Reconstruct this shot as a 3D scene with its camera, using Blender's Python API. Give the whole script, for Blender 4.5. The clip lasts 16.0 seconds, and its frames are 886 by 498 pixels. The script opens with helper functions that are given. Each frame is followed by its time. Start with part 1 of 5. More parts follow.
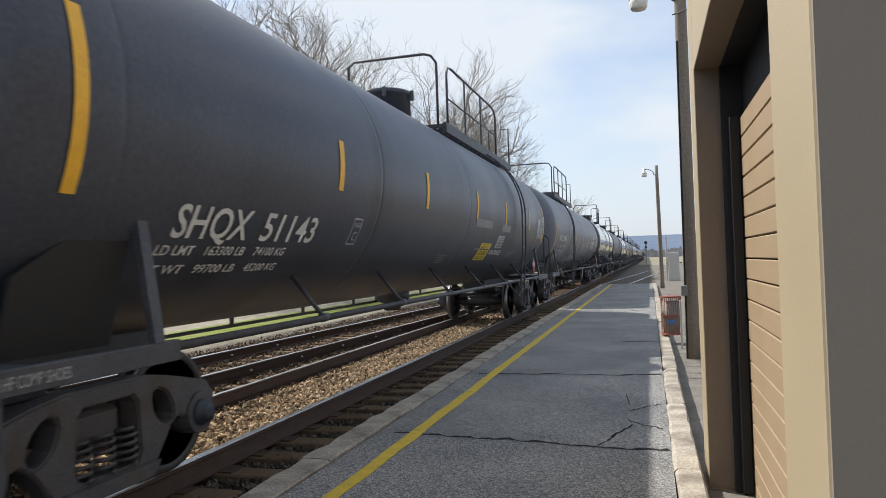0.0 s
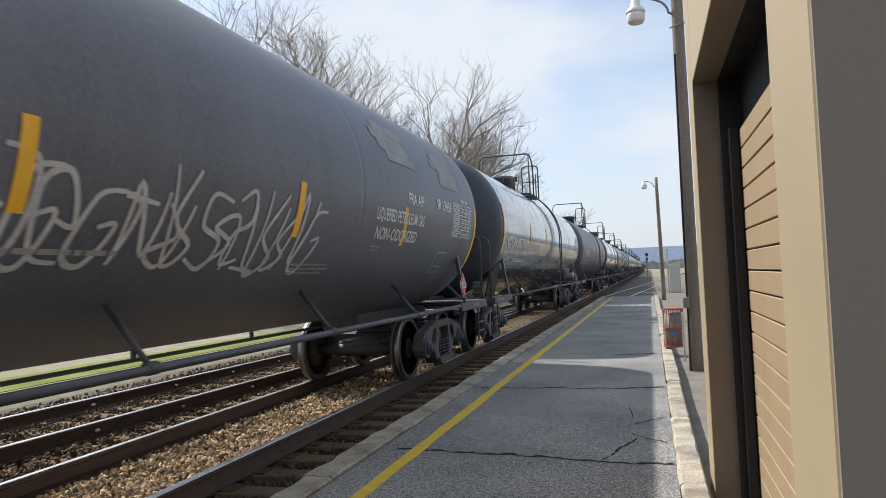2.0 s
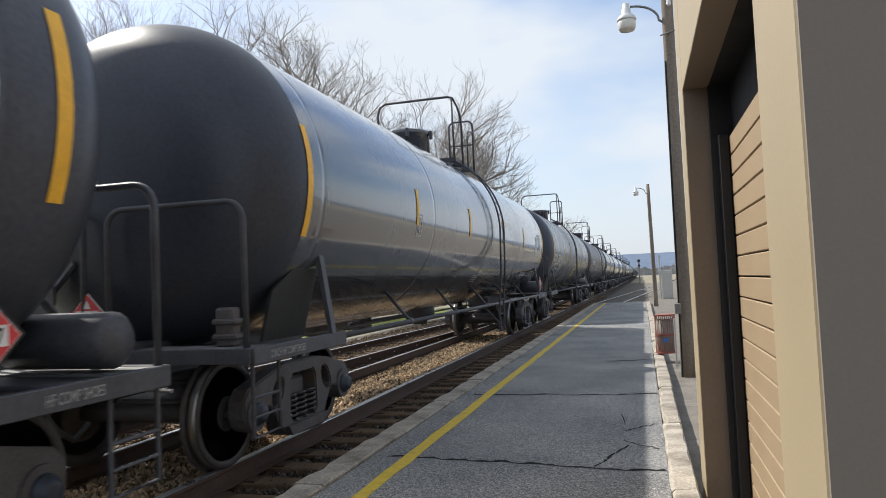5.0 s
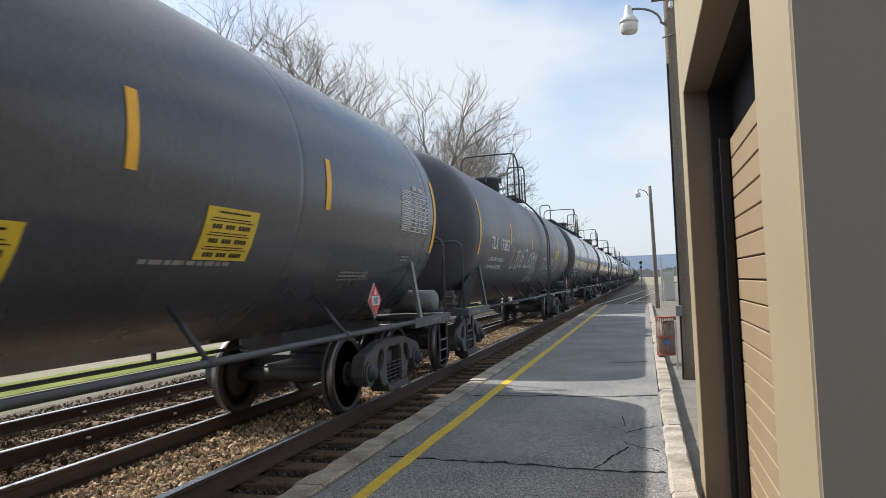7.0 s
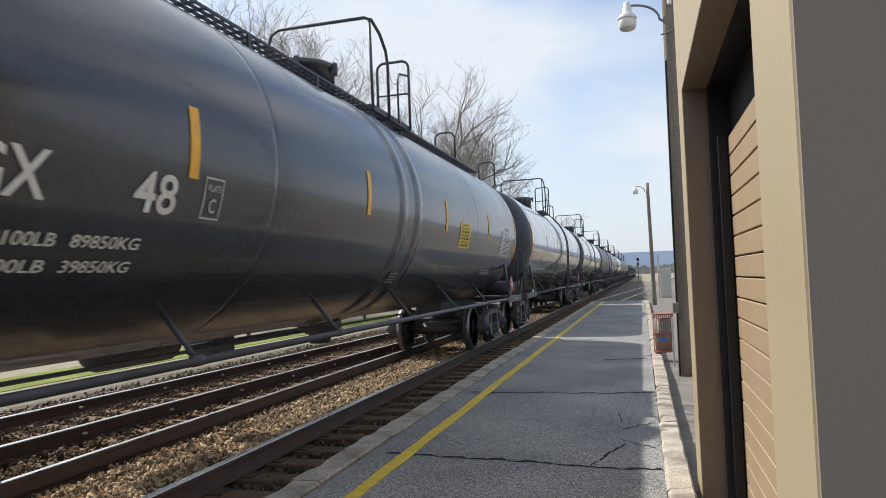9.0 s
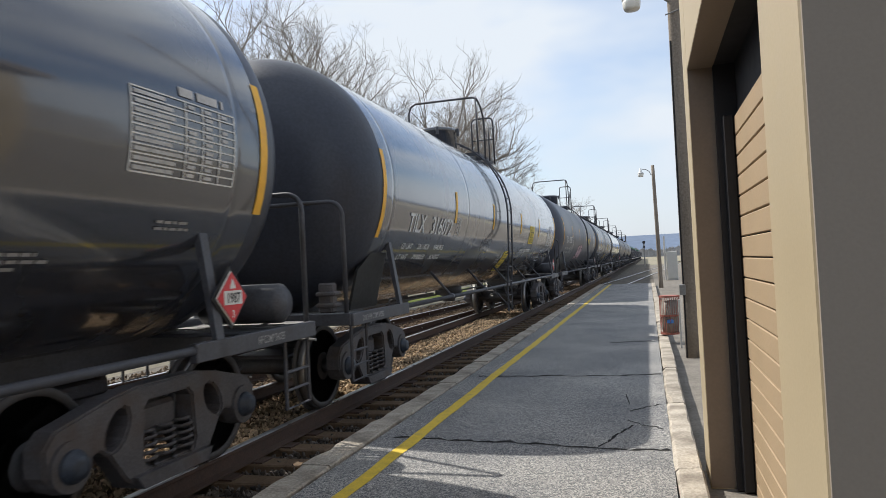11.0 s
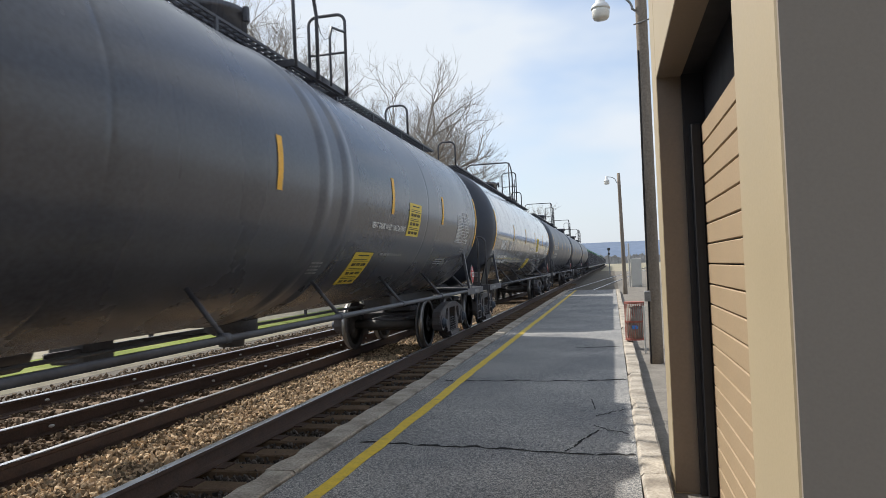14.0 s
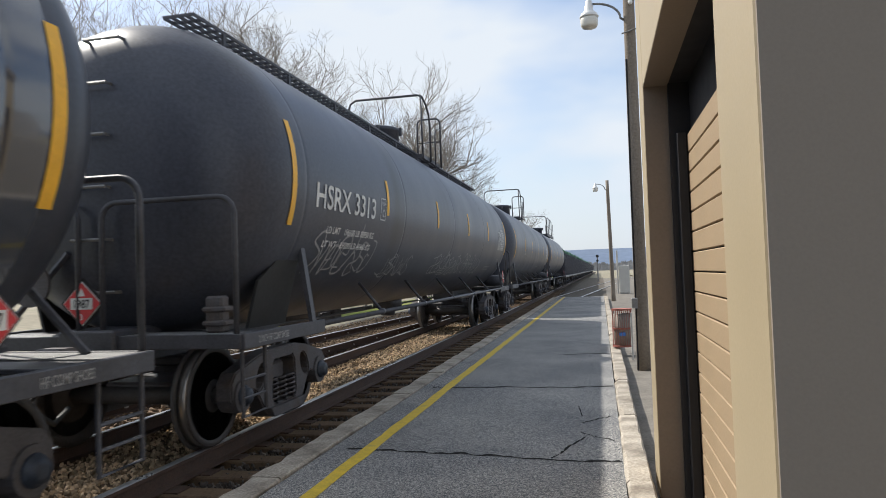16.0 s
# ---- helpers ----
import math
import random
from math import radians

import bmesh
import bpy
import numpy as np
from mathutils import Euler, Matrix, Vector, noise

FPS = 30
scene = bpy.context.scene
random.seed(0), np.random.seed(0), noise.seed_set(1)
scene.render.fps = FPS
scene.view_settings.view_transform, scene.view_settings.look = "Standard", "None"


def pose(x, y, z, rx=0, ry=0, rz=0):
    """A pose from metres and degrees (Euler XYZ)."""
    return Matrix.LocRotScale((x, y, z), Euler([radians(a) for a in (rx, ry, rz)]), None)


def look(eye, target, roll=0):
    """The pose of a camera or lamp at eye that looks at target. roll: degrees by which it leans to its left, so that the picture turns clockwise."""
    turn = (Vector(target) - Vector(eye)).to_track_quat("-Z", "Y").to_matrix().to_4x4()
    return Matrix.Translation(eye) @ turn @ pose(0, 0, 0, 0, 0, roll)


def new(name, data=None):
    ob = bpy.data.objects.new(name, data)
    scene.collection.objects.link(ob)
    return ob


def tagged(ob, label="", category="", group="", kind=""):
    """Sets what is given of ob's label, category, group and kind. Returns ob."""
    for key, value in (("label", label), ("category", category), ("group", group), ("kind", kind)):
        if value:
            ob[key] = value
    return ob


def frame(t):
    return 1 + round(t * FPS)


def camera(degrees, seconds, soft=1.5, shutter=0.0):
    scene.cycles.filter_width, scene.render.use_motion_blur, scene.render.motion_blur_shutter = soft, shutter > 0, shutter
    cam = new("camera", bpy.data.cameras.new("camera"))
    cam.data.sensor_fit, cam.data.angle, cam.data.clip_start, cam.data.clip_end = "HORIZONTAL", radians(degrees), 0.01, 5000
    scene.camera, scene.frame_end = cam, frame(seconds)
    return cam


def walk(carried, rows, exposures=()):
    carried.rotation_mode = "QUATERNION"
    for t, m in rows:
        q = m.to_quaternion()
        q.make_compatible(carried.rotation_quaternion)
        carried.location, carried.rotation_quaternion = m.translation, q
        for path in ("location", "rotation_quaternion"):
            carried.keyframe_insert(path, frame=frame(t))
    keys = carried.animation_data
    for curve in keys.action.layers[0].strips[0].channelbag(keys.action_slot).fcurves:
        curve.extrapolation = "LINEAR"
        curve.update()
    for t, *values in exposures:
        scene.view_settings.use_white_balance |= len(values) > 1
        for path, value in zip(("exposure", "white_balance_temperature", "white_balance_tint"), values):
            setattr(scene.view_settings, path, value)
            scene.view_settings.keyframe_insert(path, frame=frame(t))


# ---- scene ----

# ---------------- camera ----------------
cam = camera(64.6, 16.0, soft=0.8, shutter=0.06)
PATH = [
    (0.0, -0.006, -0.014, 1.471, 16.42, 1.08, 1.88),
    (0.5, -0.012, -0.011, 1.471, 16.31, 1.04, 1.91),
    (1.0, -0.020, -0.007, 1.473, 16.29, 1.45, 1.94),
    (1.5, -0.010, -0.007, 1.477, 16.43, 1.93, 2.22),
    (2.0, -0.010, -0.005, 1.476, 16.50, 2.22, 2.45),
    (2.5, -0.003, -0.004, 1.476, 16.47, 2.35, 2.52),
    (3.0, -0.007, -0.001, 1.475, 16.51, 2.48, 2.46),
    (3.5, -0.007, 0.002, 1.479, 16.26, 2.53, 2.47),
    (4.0, -0.006, 0.004, 1.475, 15.76, 2.61, 2.73),
    (6.5, 0.006, -0.011, 1.479, 16.21, 2.83, 2.18),
    (7.0, 0.010, -0.014, 1.480, 16.06, 2.80, 2.27),
    (7.5, 0.003, -0.013, 1.480, 15.93, 2.67, 2.20),
    (8.0, -0.000, -0.011, 1.482, 15.73, 2.75, 2.03),
    (8.5, 0.003, -0.010, 1.484, 15.69, 2.77, 2.05),
    (9.0, 0.006, -0.009, 1.485, 15.83, 2.47, 2.10),
    (11.5, 0.001, -0.009, 1.470, 16.28, 1.29, 3.00),
    (12.0, -0.003, -0.008, 1.467, 16.07, 1.47, 2.95),
    (12.5, -0.008, -0.004, 1.466, 15.83, 1.48, 2.77),
    (13.0, -0.007, 0.002, 1.465, 15.12, 1.79, 2.50),
    (13.5, -0.012, 0.007, 1.467, 14.17, 1.79, 2.34),
    (14.0, -0.022, 0.012, 1.468, 13.58, 1.59, 2.22),
    (14.5, -0.028, 0.014, 1.465, 13.05, 1.75, 2.08),
    (15.0, -0.021, 0.010, 1.468, 13.09, 2.01, 2.18),
    (15.5, -0.015, 0.009, 1.471, 13.35, 2.19, 1.97),
    (16.0, -0.008, 0.006, 1.471, 12.69, 2.05, 1.96),
]
walk(cam, [(t, pose(x, y, z, 90 + pitch, roll, yaw)) for t, x, y, z, yaw, pitch, roll in PATH], exposures=[(0, 0.4, 6300, 10), (16, 0.4, 6300, 10)])

# ---------------- world and sun ----------------
SUN = Vector((-0.640, 0.289, 0.712)).normalized()
world = bpy.data.worlds.new("sky")
scene.world = world
world.use_nodes = True
wn, wl = world.node_tree.nodes, world.node_tree.links
bg = wn["Background"]
sky = wn.new("ShaderNodeTexSky")
sky.sky_type, sky.sun_disc = "NISHITA", False
sky.sun_elevation = math.asin(SUN.z)
sky.sun_rotation = math.atan2(SUN.x, SUN.y)
sky.air_density, sky.dust_density = 1.0, 1.5
coord = wn.new("ShaderNodeTexCoord")
stretch = wn.new("ShaderNodeMapping")
stretch.inputs["Scale"].default_value = (1.3, 1.3, 3.2)
stretch.inputs["Location"].default_value = (0.35, 0.1, 0.0)
cloud = wn.new("ShaderNodeTexNoise")
cloud.inputs["Scale"].default_value, cloud.inputs["Detail"].default_value = 1.7, 4
cloud.inputs["Roughness"].default_value = 0.5
ramp = wn.new("ShaderNodeValToRGB")
ramp.color_ramp.elements[0].position, ramp.color_ramp.elements[1].position = 0.34, 0.57
mixw = wn.new("ShaderNodeMixRGB")
mixw.inputs[2].default_value = (5.0, 5.3, 5.6, 1)
wl.new(coord.outputs["Generated"], stretch.inputs["Vector"])
wl.new(stretch.outputs[0], cloud.inputs["Vector"])
# one opening of blue between the clouds, above the far end of the platform
apart = wn.new("ShaderNodeVectorMath")
apart.operation = "DISTANCE"
apart.inputs[1].default_value = (0.03, 0.90, 0.43)
wl.new(coord.outputs["Generated"], apart.inputs[0])
gap = wn.new("ShaderNodeMapRange")
gap.interpolation_type = "SMOOTHSTEP"
gap.inputs[1].default_value, gap.inputs[2].default_value = 0.03, 0.30
gap.inputs[3].default_value, gap.inputs[4].default_value = 0.20, 0.0
wl.new(apart.outputs["Value"], gap.inputs[0])
thin = wn.new("ShaderNodeMath")
thin.operation = "SUBTRACT"
wl.new(cloud.outputs[0], thin.inputs[0])
wl.new(gap.outputs[0], thin.inputs[1])
wl.new(thin.outputs[0], ramp.inputs[0])
wl.new(ramp.outputs[0], mixw.inputs[0])
wl.new(sky.outputs[0], mixw.inputs[1])
# pale haze near the horizon
split = wn.new("ShaderNodeSeparateXYZ")
wl.new(coord.outputs["Generated"], split.inputs[0])
low = wn.new("ShaderNodeMapRange")
low.inputs[1].default_value, low.inputs[2].default_value = -0.02, 0.20
low.inputs[3].default_value, low.inputs[4].default_value = 0.85, 0.0
wl.new(split.outputs[2], low.inputs[0])
haze = wn.new("ShaderNodeMixRGB")
haze.inputs[2].default_value = (4.6, 4.95, 5.4, 1)
wl.new(low.outputs[0], haze.inputs[0])
wl.new(mixw.outputs[0], haze.inputs[1])
wl.new(haze.outputs[0], bg.inputs[0])
bg.inputs[1].default_value = 0.125
sun = new("sun", bpy.data.lights.new("sun", "SUN"))
sun.data.energy, sun.data.angle, sun.data.color = 4.3, radians(0.6), (1.0, 0.93, 0.82)
sun.matrix_world = look(SUN * 50, (0, 0, 0))


# ---------------- materials ----------------
def mat(name, col, rough=0.6, metal=0.0, var=0.25, scale=6.0, bump=0.0, fine=60.0, stain=None, stain_at=0.62, coat=0.0, streak=False, randomize=0.0):
    """Noise-varied surface: two scales of tone, optional stain colour, fine relief."""
    m = bpy.data.materials.new(name)
    m.use_nodes = True
    n, l = m.node_tree.nodes, m.node_tree.links
    b = n["Principled BSDF"]
    b.inputs["Roughness"].default_value, b.inputs["Metallic"].default_value = rough, metal
    b.inputs["Coat Weight"].default_value = coat
    if rough >= 0.85:
        b.inputs["Specular IOR Level"].default_value = 0.1
    elif streak and not coat:
        b.inputs["Specular IOR Level"].default_value = 0.32
    b.inputs["Coat Roughness"].default_value = 0.09
    b.inputs["Coat IOR"].default_value = 1.5 + 0.3 * coat
    tc = n.new("ShaderNodeTexCoord")
    src = tc.outputs["Object"]
    if streak:
        mp = n.new("ShaderNodeMapping")
        mp.inputs["Scale"].default_value = (1, 1, 0.12)
        l.new(src, mp.inputs["Vector"])
        src = mp.outputs[0]
    a = n.new("ShaderNodeTexNoise")
    a.inputs["Scale"].default_value, a.inputs["Detail"].default_value = scale, 5
    l.new(src, a.inputs["Vector"])
    f = n.new("ShaderNodeTexNoise")
    f.inputs["Scale"].default_value, f.inputs["Detail"].default_value = fine, 4
    l.new(tc.outputs["Object"], f.inputs["Vector"])
    add = n.new("ShaderNodeMath")
    add.operation = "ADD"
    l.new(a.outputs[0], add.inputs[0])
    l.new(f.outputs[0], add.inputs[1])
    val = add.outputs[0]
    if randomize:
        oi = n.new("ShaderNodeObjectInfo")
        rm = n.new("ShaderNodeMath")
        rm.operation = "MULTIPLY_ADD"
        rm.inputs[1].default_value, rm.inputs[2].default_value = randomize, -randomize / 2
        l.new(oi.outputs["Random"], rm.inputs[0])
        ad2 = n.new("ShaderNodeMath")
        ad2.operation = "ADD"
        l.new(val, ad2.inputs[0])
        l.new(rm.outputs[0], ad2.inputs[1])
        val = ad2.outputs[0]
    r = n.new("ShaderNodeValToRGB")
    r.color_ramp.elements[0].position, r.color_ramp.elements[1].position = 0.3, 0.7
    half = n.new("ShaderNodeMath")
    half.operation = "MULTIPLY"
    half.inputs[1].default_value = 0.5
    l.new(val, half.inputs[0])
    l.new(half.outputs[0], r.inputs[0])
    r.color_ramp.elements[0].color = (*[c * (1 - var) for c in col], 1)
    r.color_ramp.elements[1].color = (*[min(1, c * (1 + var)) for c in col], 1)
    out = r.outputs[0]
    if stain:
        s = n.new("ShaderNodeTexNoise")
        s.inputs["Scale"].default_value, s.inputs["Detail"].default_value = scale * 0.55, 7
        l.new(src, s.inputs["Vector"])
        sr = n.new("ShaderNodeValToRGB")
        sr.color_ramp.elements[0].position, sr.color_ramp.elements[1].position = stain_at - 0.08, stain_at + 0.1
        l.new(s.outputs[0], sr.inputs[0])
        mx = n.new("ShaderNodeMixRGB")
        l.new(sr.outputs[0], mx.inputs[0])
        l.new(out, mx.inputs[1])
        mx.inputs[2].default_value = (*stain, 1)
        out = mx.outputs[0]
    l.new(out, b.inputs["Base Color"])
    rr = n.new("ShaderNodeMath")
    rr.operation = "MULTIPLY_ADD"
    rr.inputs[1].default_value, rr.inputs[2].default_value = 0.24, rough - 0.12
    l.new(a.outputs[0], rr.inputs[0])
    l.new(rr.outputs[0], b.inputs["Roughness"])
    if bump:
        bp = n.new("ShaderNodeBump")
        bp.inputs["Strength"].default_value, bp.inputs["Distance"].default_value = bump, 0.01
        l.new(f.outputs[0], bp.inputs["Height"])
        l.new(bp.outputs[0], b.inputs["Normal"])
    return m


M = dict(
    black=mat("black tank paint", (0.064, 0.069, 0.088), 0.36, 0, 0.35, 1.2, 0.03, 30, (0.03, 0.028, 0.026), 0.66, streak=True),
    gloss=mat("glossy black tank paint", (0.033, 0.036, 0.048), 0.26, 0, 0.3, 1.0, 0.02, 20, (0.03, 0.03, 0.032), 0.7, streak=True, coat=1.0),
    grey=mat("dark grey tank paint", (0.125, 0.133, 0.158), 0.38, 0, 0.3, 1.2, 0.03, 30, (0.05, 0.048, 0.046), 0.66, streak=True),
    brown=mat("dark brown tank paint", (0.070, 0.071, 0.085), 0.36, 0, 0.3, 1.2, 0.03, 30, (0.05, 0.04, 0.034), 0.64, streak=True),
    ends=mat("matte blue-black tank paint", (0.045, 0.050, 0.066), 0.4, 0, 0.3, 1.2, 0.03, 30, streak=True),
    frame=mat("black frame paint", (0.062, 0.064, 0.076), 0.5, 0, 0.4, 4, 0.1, 40, (0.032, 0.029, 0.028), 0.64),
    under=mat("grimy cast steel", (0.086, 0.081, 0.086), 0.6, 0.0, 0.45, 5, 0.3, 50, (0.075, 0.055, 0.045), 0.6),
    wheel=mat("worn wheel steel", (0.06, 0.056, 0.056), 0.65, 0.0, 0.4, 8, 0.1, 60),
    tread=mat("polished wheel tread", (0.25, 0.24, 0.23), 0.35, 0.9, 0.15, 8),
    steel=mat("bare galvanised steel", (0.22, 0.22, 0.22), 0.5, 0.4, 0.3, 8),
    bearing=mat("blue-grey bearing cap", (0.035, 0.045, 0.065), 0.5, 0.1, 0.4, 15),
    white=mat("white stencil paint", (0.72, 0.72, 0.70), 0.6, 0, 0.15, 10),
    faded=mat("faded white stencil paint", (0.33, 0.33, 0.33), 0.6, 0, 0.3, 10),
    chalk=mat("sprayed white paint", (0.5, 0.5, 0.5), 0.6, 0, 0.35, 5),
    pale=mat("pale grey notice", (0.5, 0.5, 0.49), 0.6, 0, 0.2, 5),
    smear=mat("pale grey cover paint", (0.27, 0.27, 0.275), 0.6, 0, 0.35, 3),
    pink=mat("sprayed pink paint", (0.55, 0.38, 0.42), 0.6, 0, 0.3, 5),
    yellow=mat("yellow reflective tape", (0.92, 0.48, 0.03), 0.45, 0, 0.15, 8),
    panel=mat("yellow notice panel", (0.75, 0.56, 0.05), 0.5, 0, 0.15, 8),
    red=mat("red placard", (0.62, 0.045, 0.05), 0.5, 0, 0.15, 20),
    ink=mat("black ink", (0.02, 0.02, 0.02), 0.6, 0, 0.1, 20),
    railside=mat("rusty rail web", (0.075, 0.045, 0.033), 0.75, 0, 0.4, 6, 0.2, 60),
    railtop=mat("polished rail head", (0.52, 0.515, 0.51), 0.3, 0.85, 0.1, 3),
    tie=mat("weathered timber tie", (0.15, 0.105, 0.07), 0.85, 0, 0.4, 4, 0.4, 40, randomize=0.3),
    ballast=mat("ballast bed", (0.085, 0.073, 0.062), 0.9, 0, 0.45, 9, 0.6, 30),
    concrete=mat("weathered concrete", (0.40, 0.36, 0.305), 0.85, 0, 0.5, 3.5, 0.8, 45, (0.15, 0.128, 0.105), 0.56, randomize=0.15),
    linepaint=mat("yellow line paint", (0.62, 0.44, 0.035), 0.65, 0, 0.25, 12, 0.1, 80, (0.3, 0.25, 0.1), 0.68),
    crack=mat("tar-dark crack", (0.02, 0.02, 0.02), 0.9),
    gravel=mat("pale gravel", (0.19, 0.175, 0.155), 0.95, 0, 0.4, 4, 0.6, 40),
    dullgravel=mat("grey-brown gravel", (0.12, 0.108, 0.092), 0.95, 0, 0.5, 3, 0.6, 30),
    ground=mat("dry grass and dirt", (0.27, 0.245, 0.19), 0.95, 0, 0.35, 0.12, 0.4, 3, (0.22, 0.225, 0.13), 0.6),
    grass=mat("spring grass", (0.16, 0.19, 0.045), 0.95, 0, 0.4, 1.2, 0.6, 20, (0.24, 0.245, 0.10), 0.6),
    wall=mat("tan painted steel", (0.385, 0.315, 0.205), 0.55, 0, 0.06, 2, 0.03, 120),
    soffit=mat("brown trim and shaded tan", (0.21, 0.165, 0.125), 0.6, 0, 0.1, 3),
    dark=mat("black door frame and recess shade", (0.013, 0.013, 0.016), 0.7, 0, 0.2, 8),
    plank=mat("tan door slats", (0.34, 0.25, 0.155), 0.6, 0, 0.1, 3, 0.1, 60, randomize=0.12),
    pole=mat("grey weathered pole timber", (0.23, 0.195, 0.16), 0.85, 0, 0.4, 5, 0.5, 40, streak=True),
    bark=mat("grey-brown bark", (0.26, 0.235, 0.21), 0.9, 0, 0.3, 5),
    lamp=mat("white enamel lamp", (0.75, 0.75, 0.74), 0.4, 0, 0.1, 8),
    lens=mat("milky lamp glass", (0.72, 0.70, 0.64), 0.25, 0, 0.1, 8),
    rust=mat("rusty red mesh", (0.30, 0.10, 0.075), 0.8, 0, 0.4, 12),
    liner=mat("pale sack", (0.24, 0.22, 0.19), 0.7, 0, 0.3, 10),
    blue=mat("blue wrapper", (0.06, 0.2, 0.55), 0.5, 0, 0.3, 10),
    # Ridge blue and woods grey have the distance haze painted into them.
    hill=mat("haze-blued wooded ridge", (0.14, 0.18, 0.255), 1.0, 0, 0.15, 0.004, 0, 0.03),
    wood_far=mat("haze-greyed bare woods", (0.27, 0.265, 0.265), 1.0, 0, 0.3, 0.05, 0, 0.6),
    green=mat("dark green machinery paint", (0.02, 0.085, 0.05), 0.5, 0, 0.4, 1.5),
    cabinet=mat("pale grey cabinet paint", (0.5, 0.49, 0.46), 0.5, 0, 0.1, 3),
)


def asphalt():
    """Worn asphalt: pale aggregate specks in dark binder, with patchy fading."""
    m = bpy.data.materials.new("worn asphalt")
    m.use_nodes = True
    n, l = m.node_tree.nodes, m.node_tree.links
    b = n["Principled BSDF"]
    b.inputs["Roughness"].default_value, b.inputs["Specular IOR Level"].default_value = 0.88, 0.25
    tc = n.new("ShaderNodeTexCoord")
    specks = n.new("ShaderNodeTexVoronoi")
    specks.inputs["Scale"].default_value = 125
    l.new(tc.outputs["Object"], specks.inputs["Vector"])
    coarse = n.new("ShaderNodeTexNoise")
    coarse.inputs["Scale"].default_value, coarse.inputs["Detail"].default_value = 30, 8
    coarse.inputs["Roughness"].default_value = 0.75
    l.new(tc.outputs["Object"], coarse.inputs["Vector"])
    patch = n.new("ShaderNodeTexNoise")
    patch.inputs["Scale"].default_value, patch.inputs["Detail"].default_value = 0.8, 5
    l.new(tc.outputs["Object"], patch.inputs["Vector"])
    bw = n.new("ShaderNodeRGBToBW")
    l.new(specks.outputs["Color"], bw.inputs[0])
    r1 = n.new("ShaderNodeValToRGB")
    r1.color_ramp.elements[0].position, r1.color_ramp.elements[1].position = 0.25, 0.85
    r1.color_ramp.elements[0].color, r1.color_ramp.elements[1].color = (0.105, 0.111, 0.121, 1), (0.43, 0.42, 0.405, 1)
    l.new(bw.outputs[0], r1.inputs[0])
    r2 = n.new("ShaderNodeValToRGB")
    r2.color_ramp.elements[0].position, r2.color_ramp.elements[1].position = 0.36, 0.66
    r2.color_ramp.elements[0].color, r2.color_ramp.elements[1].color = (0.62, 0.62, 0.63, 1), (1.36, 1.35, 1.32, 1)
    l.new(coarse.outputs[0], r2.inputs[0])
    r3 = n.new("ShaderNodeValToRGB")
    r3.color_ramp.elements[0].position, r3.color_ramp.elements[1].position = 0.35, 0.68
    r3.color_ramp.elements[0].color, r3.color_ramp.elements[1].color = (0.78, 0.79, 0.81, 1), (1.15, 1.14, 1.11, 1)
    l.new(patch.outputs[0], r3.inputs[0])
    m1, m2 = n.new("ShaderNodeMixRGB"), n.new("ShaderNodeMixRGB")
    for q in (m1, m2):
        q.blend_type = "MULTIPLY"
        q.inputs[0].default_value = 1
    l.new(r1.outputs[0], m1.inputs[1])
    l.new(r2.outputs[0], m1.inputs[2])
    l.new(m1.outputs[0], m2.inputs[1])
    l.new(r3.outputs[0], m2.inputs[2])
    l.new(m2.outputs[0], b.inputs["Base Color"])
    bp = n.new("ShaderNodeBump")
    bp.inputs["Strength"].default_value, bp.inputs["Distance"].default_value = 0.7, 0.01
    l.new(coarse.outputs[0], bp.inputs["Height"])
    l.new(bp.outputs[0], b.inputs["Normal"])
    return m


M["asphalt"] = asphalt()

# ---------------- mesh helpers ----------------
def mesh_of(bm, name, material, smooth=False):
    me = bpy.data.meshes.new(name)
    bm.normal_update()
    bm.to_mesh(me)
    bm.free()
    for mt in (material if isinstance(material, (list, tuple)) else [material]):
        me.materials.append(mt)
    if smooth:
        for p in me.polygons:
            p.use_smooth = True
    return me


def part(name, bm, material, parent, label="", smooth=False):
    ob = new(name, mesh_of(bm, name, material, smooth) if isinstance(bm, bmesh.types.BMesh) else bm)
    ob.parent = parent
    if label:
        tagged(ob, label)
    return ob


def thing(name, label, category, m=None, group="", kind=""):
    ob = new(name)
    tagged(ob, label, category, group, kind)
    ob.matrix_world = m or Matrix()
    return ob


def box(bm, x0, x1, y0, y1, z0, z1, bevel=0.0):
    r = bmesh.ops.create_cube(bm, size=1, matrix=Matrix.Translation(((x0 + x1) / 2, (y0 + y1) / 2, (z0 + z1) / 2)) @ Matrix.Diagonal((x1 - x0, y1 - y0, z1 - z0, 1)))
    if bevel:
        es = list({e for v in r["verts"] for e in v.link_edges})
        bmesh.ops.bevel(bm, geom=es, offset=bevel, segments=1, affect="EDGES")
    return bm


